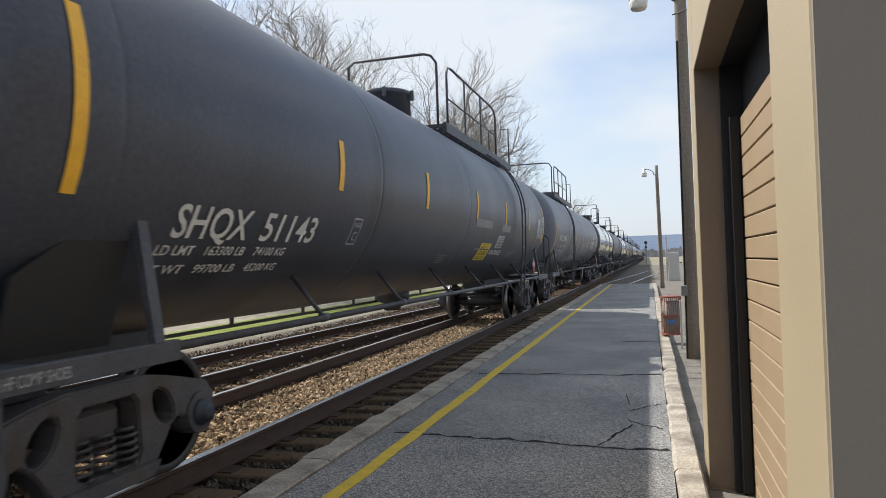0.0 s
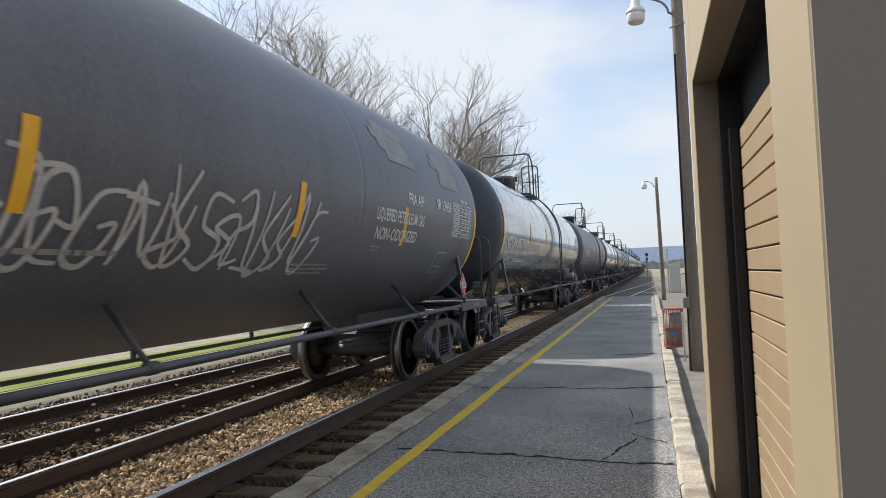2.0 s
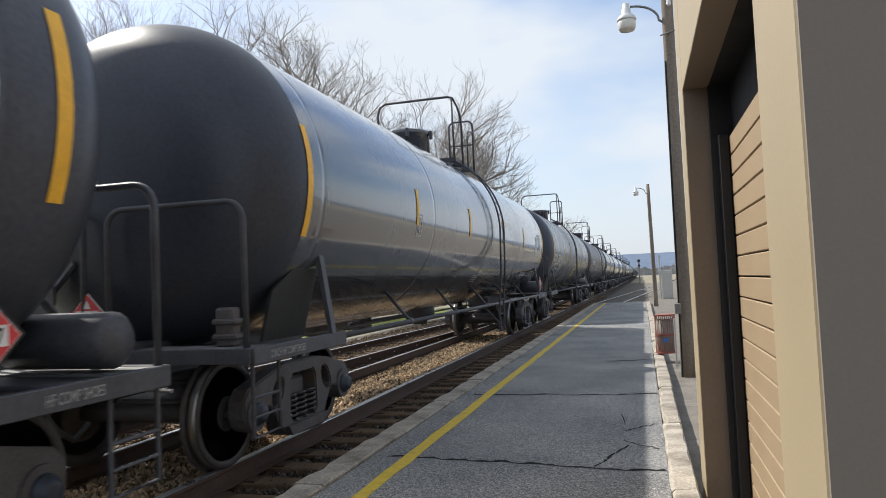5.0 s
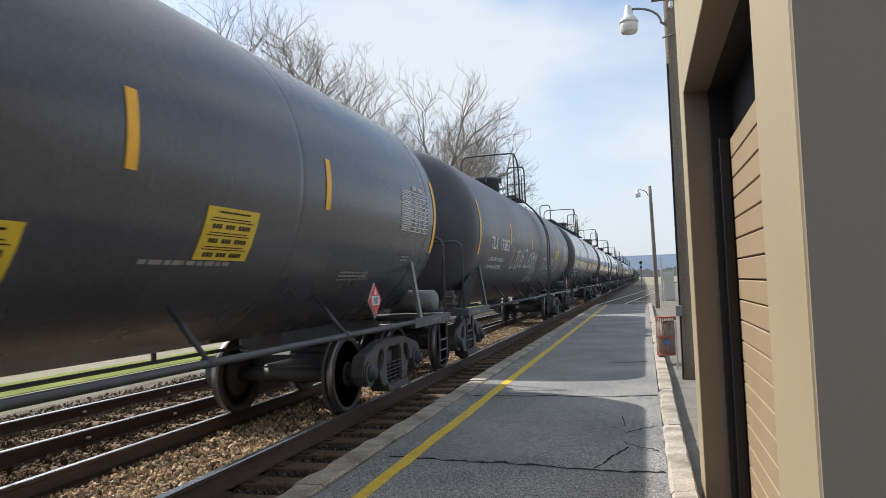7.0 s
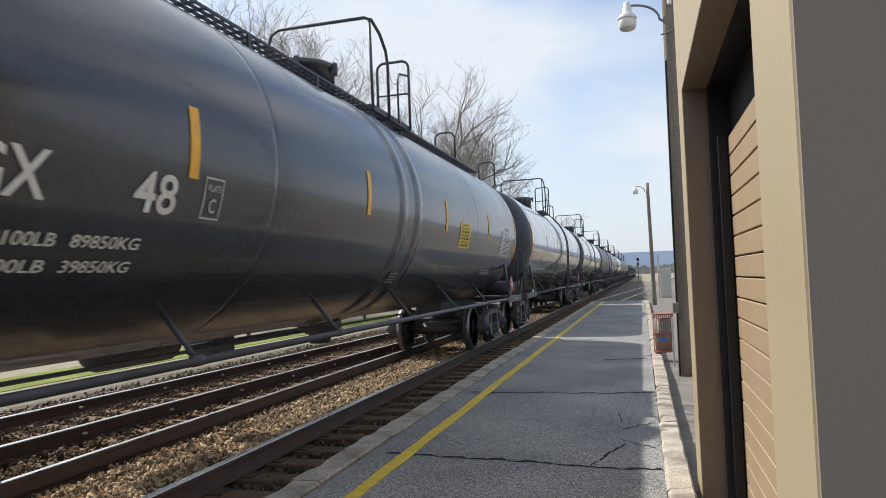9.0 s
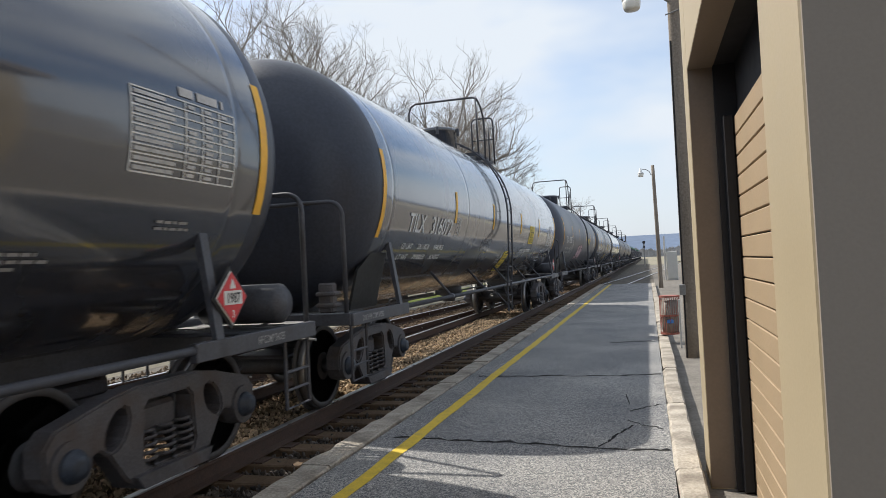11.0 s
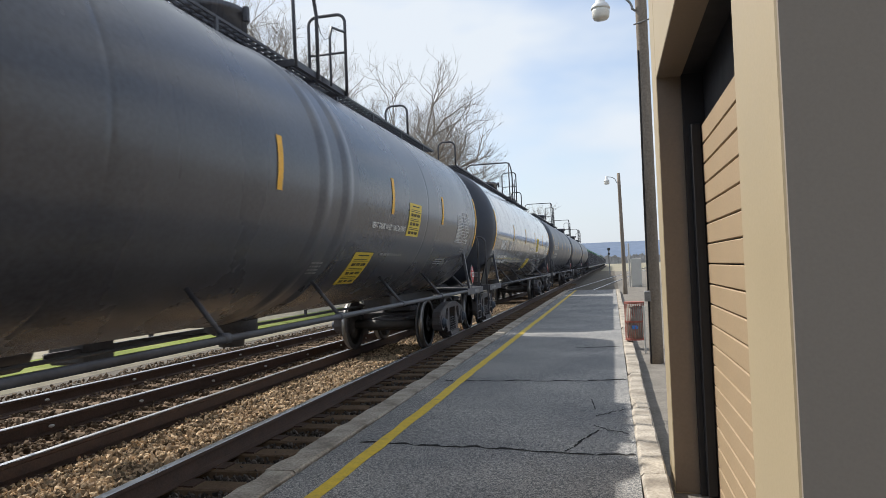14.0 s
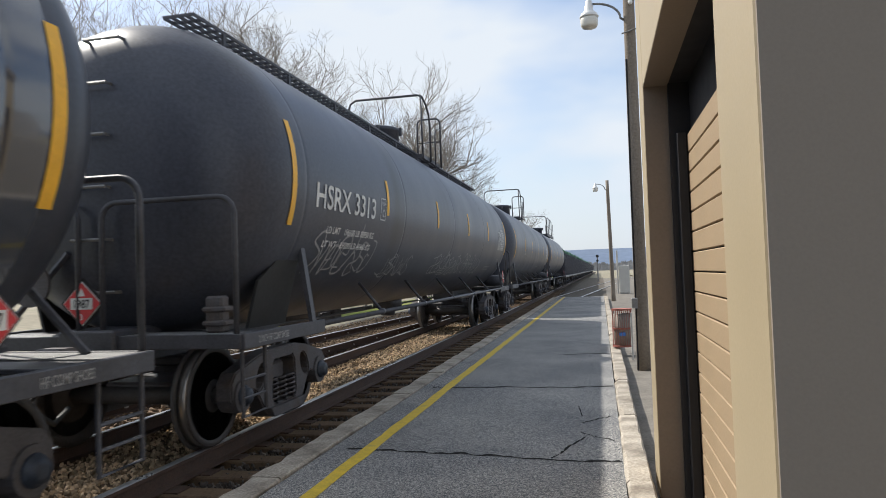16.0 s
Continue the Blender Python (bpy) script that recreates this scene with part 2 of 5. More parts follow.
def tube(bm, pts, r, sides=8, r_end=None, caps=True):
    """A tube through points; radius may taper."""
    pts = [Vector(p) for p in pts]
    rings = []
    n = len(pts)
    up = Vector((0.123, 0.91, 0.39)).normalized()
    for i, p in enumerate(pts):
        d = (pts[min(i + 1, n - 1)] - pts[max(i - 1, 0)]).normalized()
        s = d.cross(up)
        if s.length < 1e-3:
            s = d.cross(Vector((1, 0, 0)))
        s.normalize()
        w = d.cross(s)
        rad = r if r_end is None else r + (r_end - r) * i / max(1, n - 1)
        rings.append([bm.verts.new(p + (s * math.cos(2 * math.pi * k / sides) + w * math.sin(2 * math.pi * k / sides)) * rad) for k in range(sides)])
    for a, b in zip(rings, rings[1:]):
        for k in range(sides):
            bm.faces.new((a[k], a[(k + 1) % sides], b[(k + 1) % sides], b[k]))
    if caps:
        bm.faces.new(rings[0][::-1])
        bm.faces.new(rings[-1])
    return bm


def spun(bm, profile, m, sides=32, material=0):
    """A profile of (radius, height) turned round the z axis of m."""
    rings = []
    for r, h in profile:
        rings.append([bm.verts.new(m @ Vector((r * math.cos(2 * math.pi * k / sides), r * math.sin(2 * math.pi * k / sides), h))) for k in range(sides)])
    for a, b in zip(rings, rings[1:]):
        for k in range(sides):
            f = bm.faces.new((a[k], a[(k + 1) % sides], b[(k + 1) % sides], b[k]))
            f.material_index = material
    if profile[0][0] > 1e-4:
        bm.faces.new(rings[0][::-1])
    if profile[-1][0] > 1e-4:
        bm.faces.new(rings[-1])
    return bm


def prism(bm, outline, axis, a, b):
    """An outline in two coordinates pushed along axis ('x', 'y' or 'z') from a to b."""
    def at(u, v, w):
        return {"x": (w, u, v), "y": (u, w, v), "z": (u, v, w)}[axis]
    lo = [bm.verts.new(at(u, v, a)) for u, v in outline]
    hi = [bm.verts.new(at(u, v, b)) for u, v in outline]
    n = len(outline)
    bm.faces.new(lo[::-1])
    bm.faces.new(hi)
    for i in range(n):
        bm.faces.new((lo[i], lo[(i + 1) % n], hi[(i + 1) % n], hi[i]))
    bmesh.ops.recalc_face_normals(bm, faces=bm.faces)
    return bm


BM = bmesh.new

# ---------------- ground ----------------
RAIL_Z = -0.08      # top of rail in the cars' own space
RISE = 0.05         # how far track and train lie above that
TRACK_X = -4.32
GROUND_Z = -0.42


def make_ground():
    bm = BM()
    xs = [-4000, -400, -60, -20, -9.6, -9.0, 0.5, 12, 60, 400, 4000]
    zs = [-0.2, -0.2, -0.2, -0.15, -0.22, GROUND_Z, GROUND_Z, GROUND_Z, GROUND_Z, GROUND_Z, GROUND_Z]
    ys = [-600, -40, 0, 20, 60, 200, 900, 4500]
    grid = [[bm.verts.new((x, y, z)) for x, z in zip(xs, zs)] for y in ys]
    for a, b in zip(grid, grid[1:]):
        for k in range(len(xs) - 1):
            bm.faces.new((a[k], a[k + 1], b[k + 1], b[k]))
    ob = part("ground", bm, M["ground"], None)
    tagged(ob, "dry grass and dirt ground with green patches", "ground", kind="structure")


make_ground()


def slab(name, label, category, x0, x1, y0, y1, z0, z1, material, bevel=0.0):
    ob = part(name, box(BM(), x0, x1, y0, y1, z0, z1, bevel), material, None)
    return tagged(ob, label, category, kind="structure")


slab("ballast_bed", "dark stone ballast bed under the tracks", "ballast", -8.9, -2.60, -30, 400, -0.5, -0.345 + RISE, M["ballast"])
slab("gravel_verge", "pale gravel beyond the second track", "gravel", -10.85, -8.95, -30, 300, -0.55, -0.26, M["dullgravel"])
slab("grass_verge", "yellow-green spring grass beside the tracks", "grass", -60, -10.9, -40, 300, -0.55, -0.20, M["grass"])
slab("gravel_strip", "pale gravel beside the platform", "gravel", 0.285, 30.0, -30, 120, -0.55, -0.13, M["gravel"])
slab("far_gravel", "grey-brown gravel beyond the end of the platform", "gravel", -2.5, 0.34, 38.6, 130, -0.55, -0.14, M["dullgravel"])

# platform
platform = thing("platform", "worn grey asphalt platform with cracks", "platform", kind="structure")
part("paving", box(BM(), -2.338, 0.10, -6, 38.5, -0.5, 0.0), M["asphalt"], platform)


def ribbon(pts, width, z, wobble=0.0, seed=1):
    rnd = random.Random(seed)
    bm = BM()
    prev = None
    for i, (x, y) in enumerate(pts):
        a, b = pts[max(i - 1, 0)], pts[min(i + 1, len(pts) - 1)]
        d = Vector((b[0] - a[0], b[1] - a[1])).normalized()
        w = width * (1 + wobble * rnd.uniform(-1, 1)) / 2
        cur = (bm.verts.new((x - d.y * w, y + d.x * w, z)), bm.verts.new((x + d.y * w, y - d.x * w, z)))
        if prev:
            bm.faces.new((prev[0], prev[1], cur[1], cur[0]))
        prev = cur
    bmesh.ops.recalc_face_normals(bm, faces=bm.faces)
    if bm.faces[:] and bm.faces[0].normal.z < 0:
        bmesh.ops.reverse_faces(bm, faces=bm.faces)
    return bm


rl = random.Random(5)
line = []
yy = -6.0
while yy < 38.5:
    line.append((-2.0 + rl.uniform(-0.008, 0.008), yy))
    yy += 0.35
part("painted_line", ribbon(line, 0.115, 0.004, 0.1, 2), M["linepaint"], platform, "worn yellow safety line")


def crack(x0, x1, y, dy, width, seed):
    rnd = random.Random(seed)
    pts, n = [], 40
    w = 0.0
    for i in range(n + 1):
        w = w * 0.8 + rnd.uniform(-0.03, 0.03)
        pts.append((x0 + (x1 - x0) * i / n, y + dy * i / n + w))
    part("crack", ribbon(pts, width, 0.003, 0.7, seed), M["crack"], platform)


for c in ((-0.45, -0.2, 5.6, 0.75, 0.02, 7), (-0.25, 0.05, 6.5, -0.3, 0.015, 8), (-0.25, 0.05, 6.9, 0.35, 0.015, 9), (-2.2, 0.08, 5.75, -0.2, 0.036, 1), (-2.2, 0.08, 8.9, 0.1, 0.045, 2), (-0.7, 0.02, 12.4, 0.1, 0.06, 3), (-2.2, 0.08, 2.6, 0.1, 0.02, 4), (-2.2, 0.08, 19.5, 0.1, 0.03, 5), (-0.25, -0.3, 7.2, 0.5, 0.008, 6)):
    crack(*c)

# kerbs: one stone after another
kerb = thing("platform_kerb", "weathered concrete platform edge in long stones", "kerb", kind="structure")
rk = random.Random(8)


def worn_stone(half, length, top, chip):
    """A long kerb stone whose upper edges are rounded, chipped and slightly wavy."""
    bm = BM()
    rings = []
    for i in range(10):
        y = 0.006 + (length - 0.012) * i / 9
        l, r, d = rk.uniform(0.01, 0.03) + chip * (rk.random() < 0.14), rk.uniform(0.008, 0.02), rk.uniform(-0.006, 0.004)
        rings.append([bm.verts.new(p) for p in ((-half, y, -0.5), (-half + rk.uniform(-0.006, 0.006), y, top - l), (-half + l, y, top + d), (half - r, y, top + d), (half, y, top - r), (half, y, -0.5))])
    for a, b in zip(rings, rings[1:]):
        for k in range(5):
            bm.faces.new((a[k], a[k + 1], b[k + 1], b[k]))
    bm.faces.new(rings[0])
    bm.faces.new(rings[-1][::-1])
    bmesh.ops.recalc_face_normals(bm, faces=bm.faces)
    return bm


kerb_meshes = [mesh_of(worn_stone(0.125, 1.8, 0.018, 0.03), "kerb_stone", M["concrete"]) for i in range(4)]
for i in range(25):
    ob = part("kerb_stone", kerb_meshes[i % 4], None, kerb)
    ob.matrix_basis = pose(-2.485 + rk.uniform(-0.005, 0.005), -6 + 1.8 * i, rk.uniform(-0.006, 0.006), 0, 0, rk.uniform(-0.12, 0.12))
kerb2 = thing("back_kerb", "cracked pale concrete kerb along the back of the platform", "kerb", kind="structure")
back_meshes = [mesh_of(worn_stone(0.088, 2.2, 0.02, 0.03), "kerb_stone", M["concrete"]) for i in range(3)]
for i in range(20):
    ob = part("kerb_stone", back_meshes[i % 3], None, kerb2)
    ob.matrix_basis = pose(0.194 + rk.uniform(-0.006, 0.006), -6 + 2.2 * i, rk.uniform(-0.01, 0.01), 0, 0, rk.uniform(-0.25, 0.25))


# ---------------- tracks ----------------
RAIL = [(-0.07, 0), (-0.07, 0.012), (-0.012, 0.03), (-0.009, 0.125), (-0.036, 0.14), (-0.036, 0.168), (-0.028, 0.176), (0.028, 0.176), (0.036, 0.168), (0.036, 0.14), (0.009, 0.125), (0.012, 0.03), (0.07, 0.012), (0.07, 0)]


def rail_bm(y0, y1):
    bm = prism(BM(), RAIL, "y", y0, y1)
    bm.normal_update()
    for f in bm.faces:
        if f.normal.z > 0.6 and f.calc_center_median().z > 0.15:
            f.material_index = 1
    return bm


def make_track(name, label, m, y0, y1, ties_to, rails=(-0.752, 0.752), z=RAIL_Z + RISE, seed=1):
    tr = thing(name, label, "railway track", m, kind="structure")
    rm = mesh_of(rail_bm(y0, y1), "rail", [M["railside"], M["railtop"]])
    for x in rails:
        part("rail", rm, None, tr).matrix_basis = pose(x, 0, z - 0.176)
    tm = mesh_of(box(BM(), -1.3, 1.3, -0.115, 0.115, -0.18, 0.0, 0.012), "tie", M["tie"])
    pm = mesh_of(box(box(BM(), -0.17, 0.17, -0.09, 0.09, 0.0, 0.014), -0.11, -0.08, -0.03, 0.03, 0.014, 0.05), "tie_plate", M["railside"])
    rnd = random.Random(seed)
    y = y0 + 0.3
    while y < ties_to:
        t = part("tie", tm, None, tr)
        t.matrix_basis = pose(rnd.uniform(-0.04, 0.04), y + rnd.uniform(-0.03, 0.03), z - 0.19 + rnd.uniform(-0.008, 0.008), 0, 0, rnd.uniform(-1, 1))
        if -1 < y < 22:
            for x in rails:
                part("tie_plate", pm, None, t).matrix_basis = pose(x, 0, 0.0)
        y += 0.52
    return tr


def anchors(tr, x, z, seed):
    """Pale spring clips along a rail's web."""
    rnd = random.Random(seed)
    me = mesh_of(spun(BM(), [(0.02, -0.012), (0.034, 0.0), (0.02, 0.012), (0.0, 0.014)], pose(0, 0, 0, 0, 60) @ Matrix.Diagonal((0.6, 1.3, 1, 1)), 10), "rail_clip", M["cabinet"], True)
    for k in range(14):
        part("rail_clip", me, None, tr).matrix_basis = pose(x + 0.05, 3.5 + 1.56 * k + rnd.uniform(-0.1, 0.1), z - 0.09)


make_track("main_track", "rusty steel rails on weathered timber ties in stone ballast", pose(TRACK_X, 0, 0), -30, 420, 60, seed=3)
second = make_track("second_track", "second pair of rusty rails merging behind the train", pose(-7.27, 0, 0, 0, 0, -2.4), -20, 40, 26, seed=4)
anchors(second, 0.752, RAIL_Z + RISE, 1)
anchors(second, -0.752, RAIL_Z + RISE, 2)
make_track("branch_track", "rusty siding rails curving off beyond the platform", pose(-1.9, 41, -0.03, 0, 0, -4.5), 0, 160, 30, z=-0.06, seed=5)



def make_stones(name, label, colour, n, x0, x1, y0, length, z0, seed, low, high):
    rnd = np.random.default_rng(seed)
    bm = BM()
    bmesh.ops.create_icosphere(bm, subdivisions=1, radius=1)
    base = np.array([v.co for v in bm.verts])
    tri = np.array([[v.index for v in f.verts] for f in bm.faces])
    bm.free()
    y = y0 + length * rnd.random(n) ** 1.6
    x = rnd.uniform(x0, x1, n)
    s = rnd.uniform(0.013, 0.036, n)
    z = z0 + s * 0.3 + 0.035 * rnd.random(n)
    verts = np.empty((n, 12, 3))
    for i in range(n):
        q = Euler(rnd.uniform(0, 6.28, 3)).to_matrix()
        sc = np.array([1, rnd.uniform(0.6, 1.1), rnd.uniform(0.45, 0.8)]) * s[i]
        verts[i] = (base * sc * rnd.uniform(0.5, 1.35, (12, 1))) @ np.array(q).T + (x[i], y[i], z[i])
    faces = (tri[None] + 12 * np.arange(n)[:, None, None]).reshape(-1, 3)
    me = bpy.data.meshes.new(name)
    me.from_pydata(verts.reshape(-1, 3).tolist(), [], faces.tolist())
    m = mat(name, colour, 0.9, 0, 0.3, 20)
    nt = m.node_tree
    geo, hsv = nt.nodes.new("ShaderNodeNewGeometry"), nt.nodes.new("ShaderNodeHueSaturation")
    mp = nt.nodes.new("ShaderNodeMapRange")
    mp.inputs[3].default_value, mp.inputs[4].default_value = low, high
    b = nt.nodes["Principled BSDF"]
    old = b.inputs["Base Color"].links[0].from_socket
    nt.links.new(geo.outputs["Random Per Island"], mp.inputs[0])
    nt.links.new(mp.outputs[0], hsv.inputs["Value"])
    nt.links.new(old, hsv.inputs["Color"])
    nt.links.new(hsv.outputs[0], b.inputs["Base Color"])
    me.materials.append(m)
    tagged(new(name, me), label, "ballast", kind="stuff")


make_stones("ballast_stones", "loose tan and brown crushed stone between the rails", (0.41, 0.31, 0.205), 24000, -5.0, -3.63, 2.5, 28, -0.292 + RISE, 4, 0.25, 1.8)
make_stones("oily_stones", "dark oily crushed stone beside the rails", (0.095, 0.082, 0.072), 9000, -3.52, -2.62, 2.0, 26, -0.335 + RISE, 5, 0.4, 1.8)
make_stones("siding_stones", "brown crushed stone between the tracks", (0.17, 0.125, 0.085), 14000, -9.0, -5.2, 5.0, 26, -0.285 + RISE, 6, 0.3, 1.7)


# ---------------- shed with roll door ----------------
def make_shed():
    X, X1, Y0, Y1, YA, YB, ZT = 0.33, 6.0, 1.585, 5.5, 2.083, 5.08, 2.735
    shed = thing("wall_shed", "tan painted metal shed wall with trim", "building", kind="structure")
    part("wall_pier", box(BM(), X, X + 0.16, Y0, YA, -0.5, 3.69, 0.006), M["wall"], shed)
    part("wall_pier", box(BM(), X, X + 0.16, YB, Y1, -0.5, 3.69, 0.006), M["wall"], shed)
    part("door_head", box(BM(), X + 0.001, X + 0.16, YA, YB, ZT, 3.69), M["wall"], shed)
    part("end_wall", box(BM(), X + 0.004, X1, Y0 - 0.012, Y0, -0.5, 3.69), M["endwall"], shed, "end wall with shade in its grey-brown colour")
    part("far_wall", box(BM(), X + 0.16, X1, Y1 - 0.15, Y1 - 0.002, -0.5, 3.69), M["wall"], shed)
    part("back_wall", box(BM(), X1, X1 + 0.15, Y0, Y1, -0.5, 3.69), M["wall"], shed)
    # Jamb skins hold their shade in the brown colour; the soffit shares it.
    part("jamb", box(BM(), X + 0.004, X + 0.165, YB - 0.006, YB + 0.001, -0.12, ZT), M["soffit"], shed, "door jamb in shade-browned tan")
    part("jamb", box(BM(), X + 0.004, X + 0.165, YA - 0.001, YA + 0.006, -0.12, ZT), M["soffit"], shed, "door jamb in shade-browned tan")
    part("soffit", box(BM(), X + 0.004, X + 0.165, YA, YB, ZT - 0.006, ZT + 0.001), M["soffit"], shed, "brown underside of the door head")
    part("roof", box(BM(), X - 0.155, X1 + 0.3, Y0 - 0.02, Y1 + 0.35, 3.69, 3.84), M["soffit"], shed)
    door = thing("door_1", "closed door of tan horizontal slats in a black frame", "door", kind="structure")
    fr = BM()
    box(fr, X + 0.162, X + 0.40, YB - 0.055, YB + 0.12, -0.12, ZT + 0.1)
    box(fr, X + 0.162, X + 0.40, YA - 0.12, YA + 0.05, -0.12, ZT + 0.1)
    # Recessed header and inner soffit: their black also paints the recess's shade.
    box(fr, X + 0.30, X + 0.40, YA + 0.05, YB - 0.055, 2.37, ZT + 0.1)
    box(fr, X + 0.168, X + 0.30, YA + 0.05, YB - 0.055, ZT - 0.004, ZT + 0.1)
    part("door_frame", fr, M["dark"], door, "black door frame and recess shade")
    part("door_guide", box(BM(), X + 0.20, X + 0.27, YB - 0.10, YB - 0.055, -0.12, 2.38, 0.008), M["dark"], door)
    pm = mesh_of(box(BM(), 0, 0.03, 0, YB - YA - 0.105, 0.004, 0.130, 0.005), "slat", M["plank"])
    z = -0.178
    while z < 2.30:
        part("slat", pm, None, door).matrix_basis = pose(X + 0.272, YA + 0.05, z)
        z += 0.134
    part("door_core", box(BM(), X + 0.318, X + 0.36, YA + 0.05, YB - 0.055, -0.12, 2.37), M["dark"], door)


# End wall colour is the tan wall darkened to carry its shade.
M["endwall"] = mat("shaded copy of tan steel", (0.245, 0.208, 0.17), 0.7, 0, 0.06, 1.2, 0.03, 120)
make_shed()


# ---------------- poles, bin, cabinet, signal ----------------
def make_pole(x, y, height, r, lean, label, lamp_z, arm, lamp_size):
    p = thing("lamp_pole", label, "lamp pole", pose(x, y, -0.14, 0, lean, 0), group="platform lamp poles")
    bm = BM()
    tube(bm, [(0, 0, h) for h in np.linspace(-0.2, height, 10)], r, 12, r * 0.72)
    part("pole", bm, M["pole"], p, smooth=True)
    pts = [(-r * 0.8, -0.02, lamp_z - 0.16), (-r - 0.03, -0.02, lamp_z - 0.12)]
    for i in range(1, 11):
        a = math.pi / 2 * i / 10
        pts.append((-r - 0.03 - (arm - 0.06 - r - 0.03) * (1 - math.cos(a)), -0.02, lamp_z - 0.12 + 0.27 * math.sin(a)))
    part("arm", tube(BM(), pts, 0.018, 8), M["steel"], p, smooth=True)
    s = lamp_size
    head = part("lamp_head", spun(BM(), [(0.03, 0.19), (0.045, 0.18), (0.048, 0.12), (0.06, 0.11), (0.065, 0.04), (0.11, 0.0), (0.135, -0.045), (0.13, -0.06)], pose(-arm, -0.02, lamp_z) @ Matrix.Diagonal((s, s, s, 1)), 20), M["lamp"], p, "white enamel lamp head", smooth=True)
    part("lens", spun(BM(), [(0.12, -0.06), (0.124, -0.10), (0.118, -0.17), (0.10, -0.20), (0.0, -0.205)], pose(-arm, -0.02, lamp_z) @ Matrix.Diagonal((s, s, s, 1)), 20), M["lens"], head, "milky ribbed lamp lens", smooth=True)
    return p


pole_a = make_pole(0.585, 11.4, 9.6, 0.105, 0.1, "tall grey weathered timber pole with a white lamp", 5.70, 0.62, 1.13)
part("conduit", tube(BM(), [(-0.085, -0.06, 0.0), (-0.085, -0.06, 2.6), (-0.075, -0.06, 4.9)], 0.013, 6), M["dark"], pole_a)
part("meter_box", box(BM(), -0.15, -0.06, -0.19, -0.10, 0.98, 1.14, 0.008), M["steel"], pole_a, "small grey electrical box")
part("insulator", spun(BM(), [(0.02, -0.05), (0.035, -0.03), (0.03, 0.05), (0.0, 0.06)], pose(0.02, -0.11, 5.8), 10), M["lamp"], pole_a)
part("guy_clamp", tube(BM(), [(-0.13, -0.1, 5.30), (0.13, -0.12, 5.36)], 0.012, 6), M["steel"], pole_a)
make_pole(0.545, 35.4, 5.95, 0.105, -0.75, "slim brown timber lamp pole beyond the platform", 5.65, 0.58, 1.05)


def make_bin():
    b = thing("litter_bin", "rusty red wire litter bin with a pale sack", "litter bin", pose(0.33, 13.25, 0.02))
    for z in (0.02, 0.34, 0.68):
        part("hoop", spun(BM(), [(0.165, z), (0.18, z), (0.18, z + 0.03), (0.165, z + 0.03)], Matrix(), 20), M["rust"], b)
    bm = BM()
    for k in range(28):
        a = 2 * math.pi * k / 28
        tube(bm, [(0.172 * math.cos(a), 0.172 * math.sin(a), 0.02), (0.172 * math.cos(a), 0.172 * math.sin(a), 0.7)], 0.004, 4)
    part("wire_basket", bm, M["rust"], b)
    part("sack", spun(BM(), [(0.0, 0.03), (0.14, 0.04), (0.155, 0.3), (0.15, 0.62), (0.12, 0.6), (0.0, 0.5)], Matrix(), 16), M["liner"], b, "pale plastic sack", smooth=True)
    part("wrapper", box(BM(), -0.06, 0.05, -0.172, -0.15, 0.22, 0.29, 0.01), M["blue"], b, "blue wrapper")


make_bin()
post = thing("marker_post", "short white marker post", "post", pose(0.47, 12.6, -0.13))
part("shaft", box(BM(), -0.016, 0.016, -0.016, 0.016, 0, 0.82, 0.004), M["cabinet"], post)
cab = thing("signal_cabinet", "tall pale grey signal cabinet", "cabinet", pose(1.40, 45.2, -0.13))
part("body", box(BM(), -0.32, 0.32, -0.3, 0.3, 0, 1.75, 0.02), M["cabinet"], cab)
part("door", box(BM(), -0.27, 0.27, -0.325, -0.302, 0.1, 1.6, 0.01), M["cabinet"], cab)
mast = thing("pipe_post", "slim pale pipe post beside the cabinet", "post", pose(1.0, 45.0, -0.13))
part("pipe", tube(BM(), [(0, 0, 0), (0, 0, 2.7)], 0.05, 8), M["cabinet"], mast)
sig = thing("railway_signal", "distant railway signal on a mast", "signal", pose(-0.4, 95, -0.15))
part("mast", tube(BM(), [(0, 0, 0), (0, 0, 3.4)], 0.09, 8), M["steel"], sig)
part("signal_head", spun(BM(), [(0.0, 0), (0.20, 0.0), (0.20, 0.12), (0.0, 0.12)], pose(0, -0.1, 3.3, 90), 14), M["ink"], sig)
part("signal_head", spun(BM(), [(0.0, 0), (0.16, 0.0), (0.16, 0.12), (0.0, 0.12)], pose(0, -0.1, 2.7, 90), 14), M["ink"], sig)


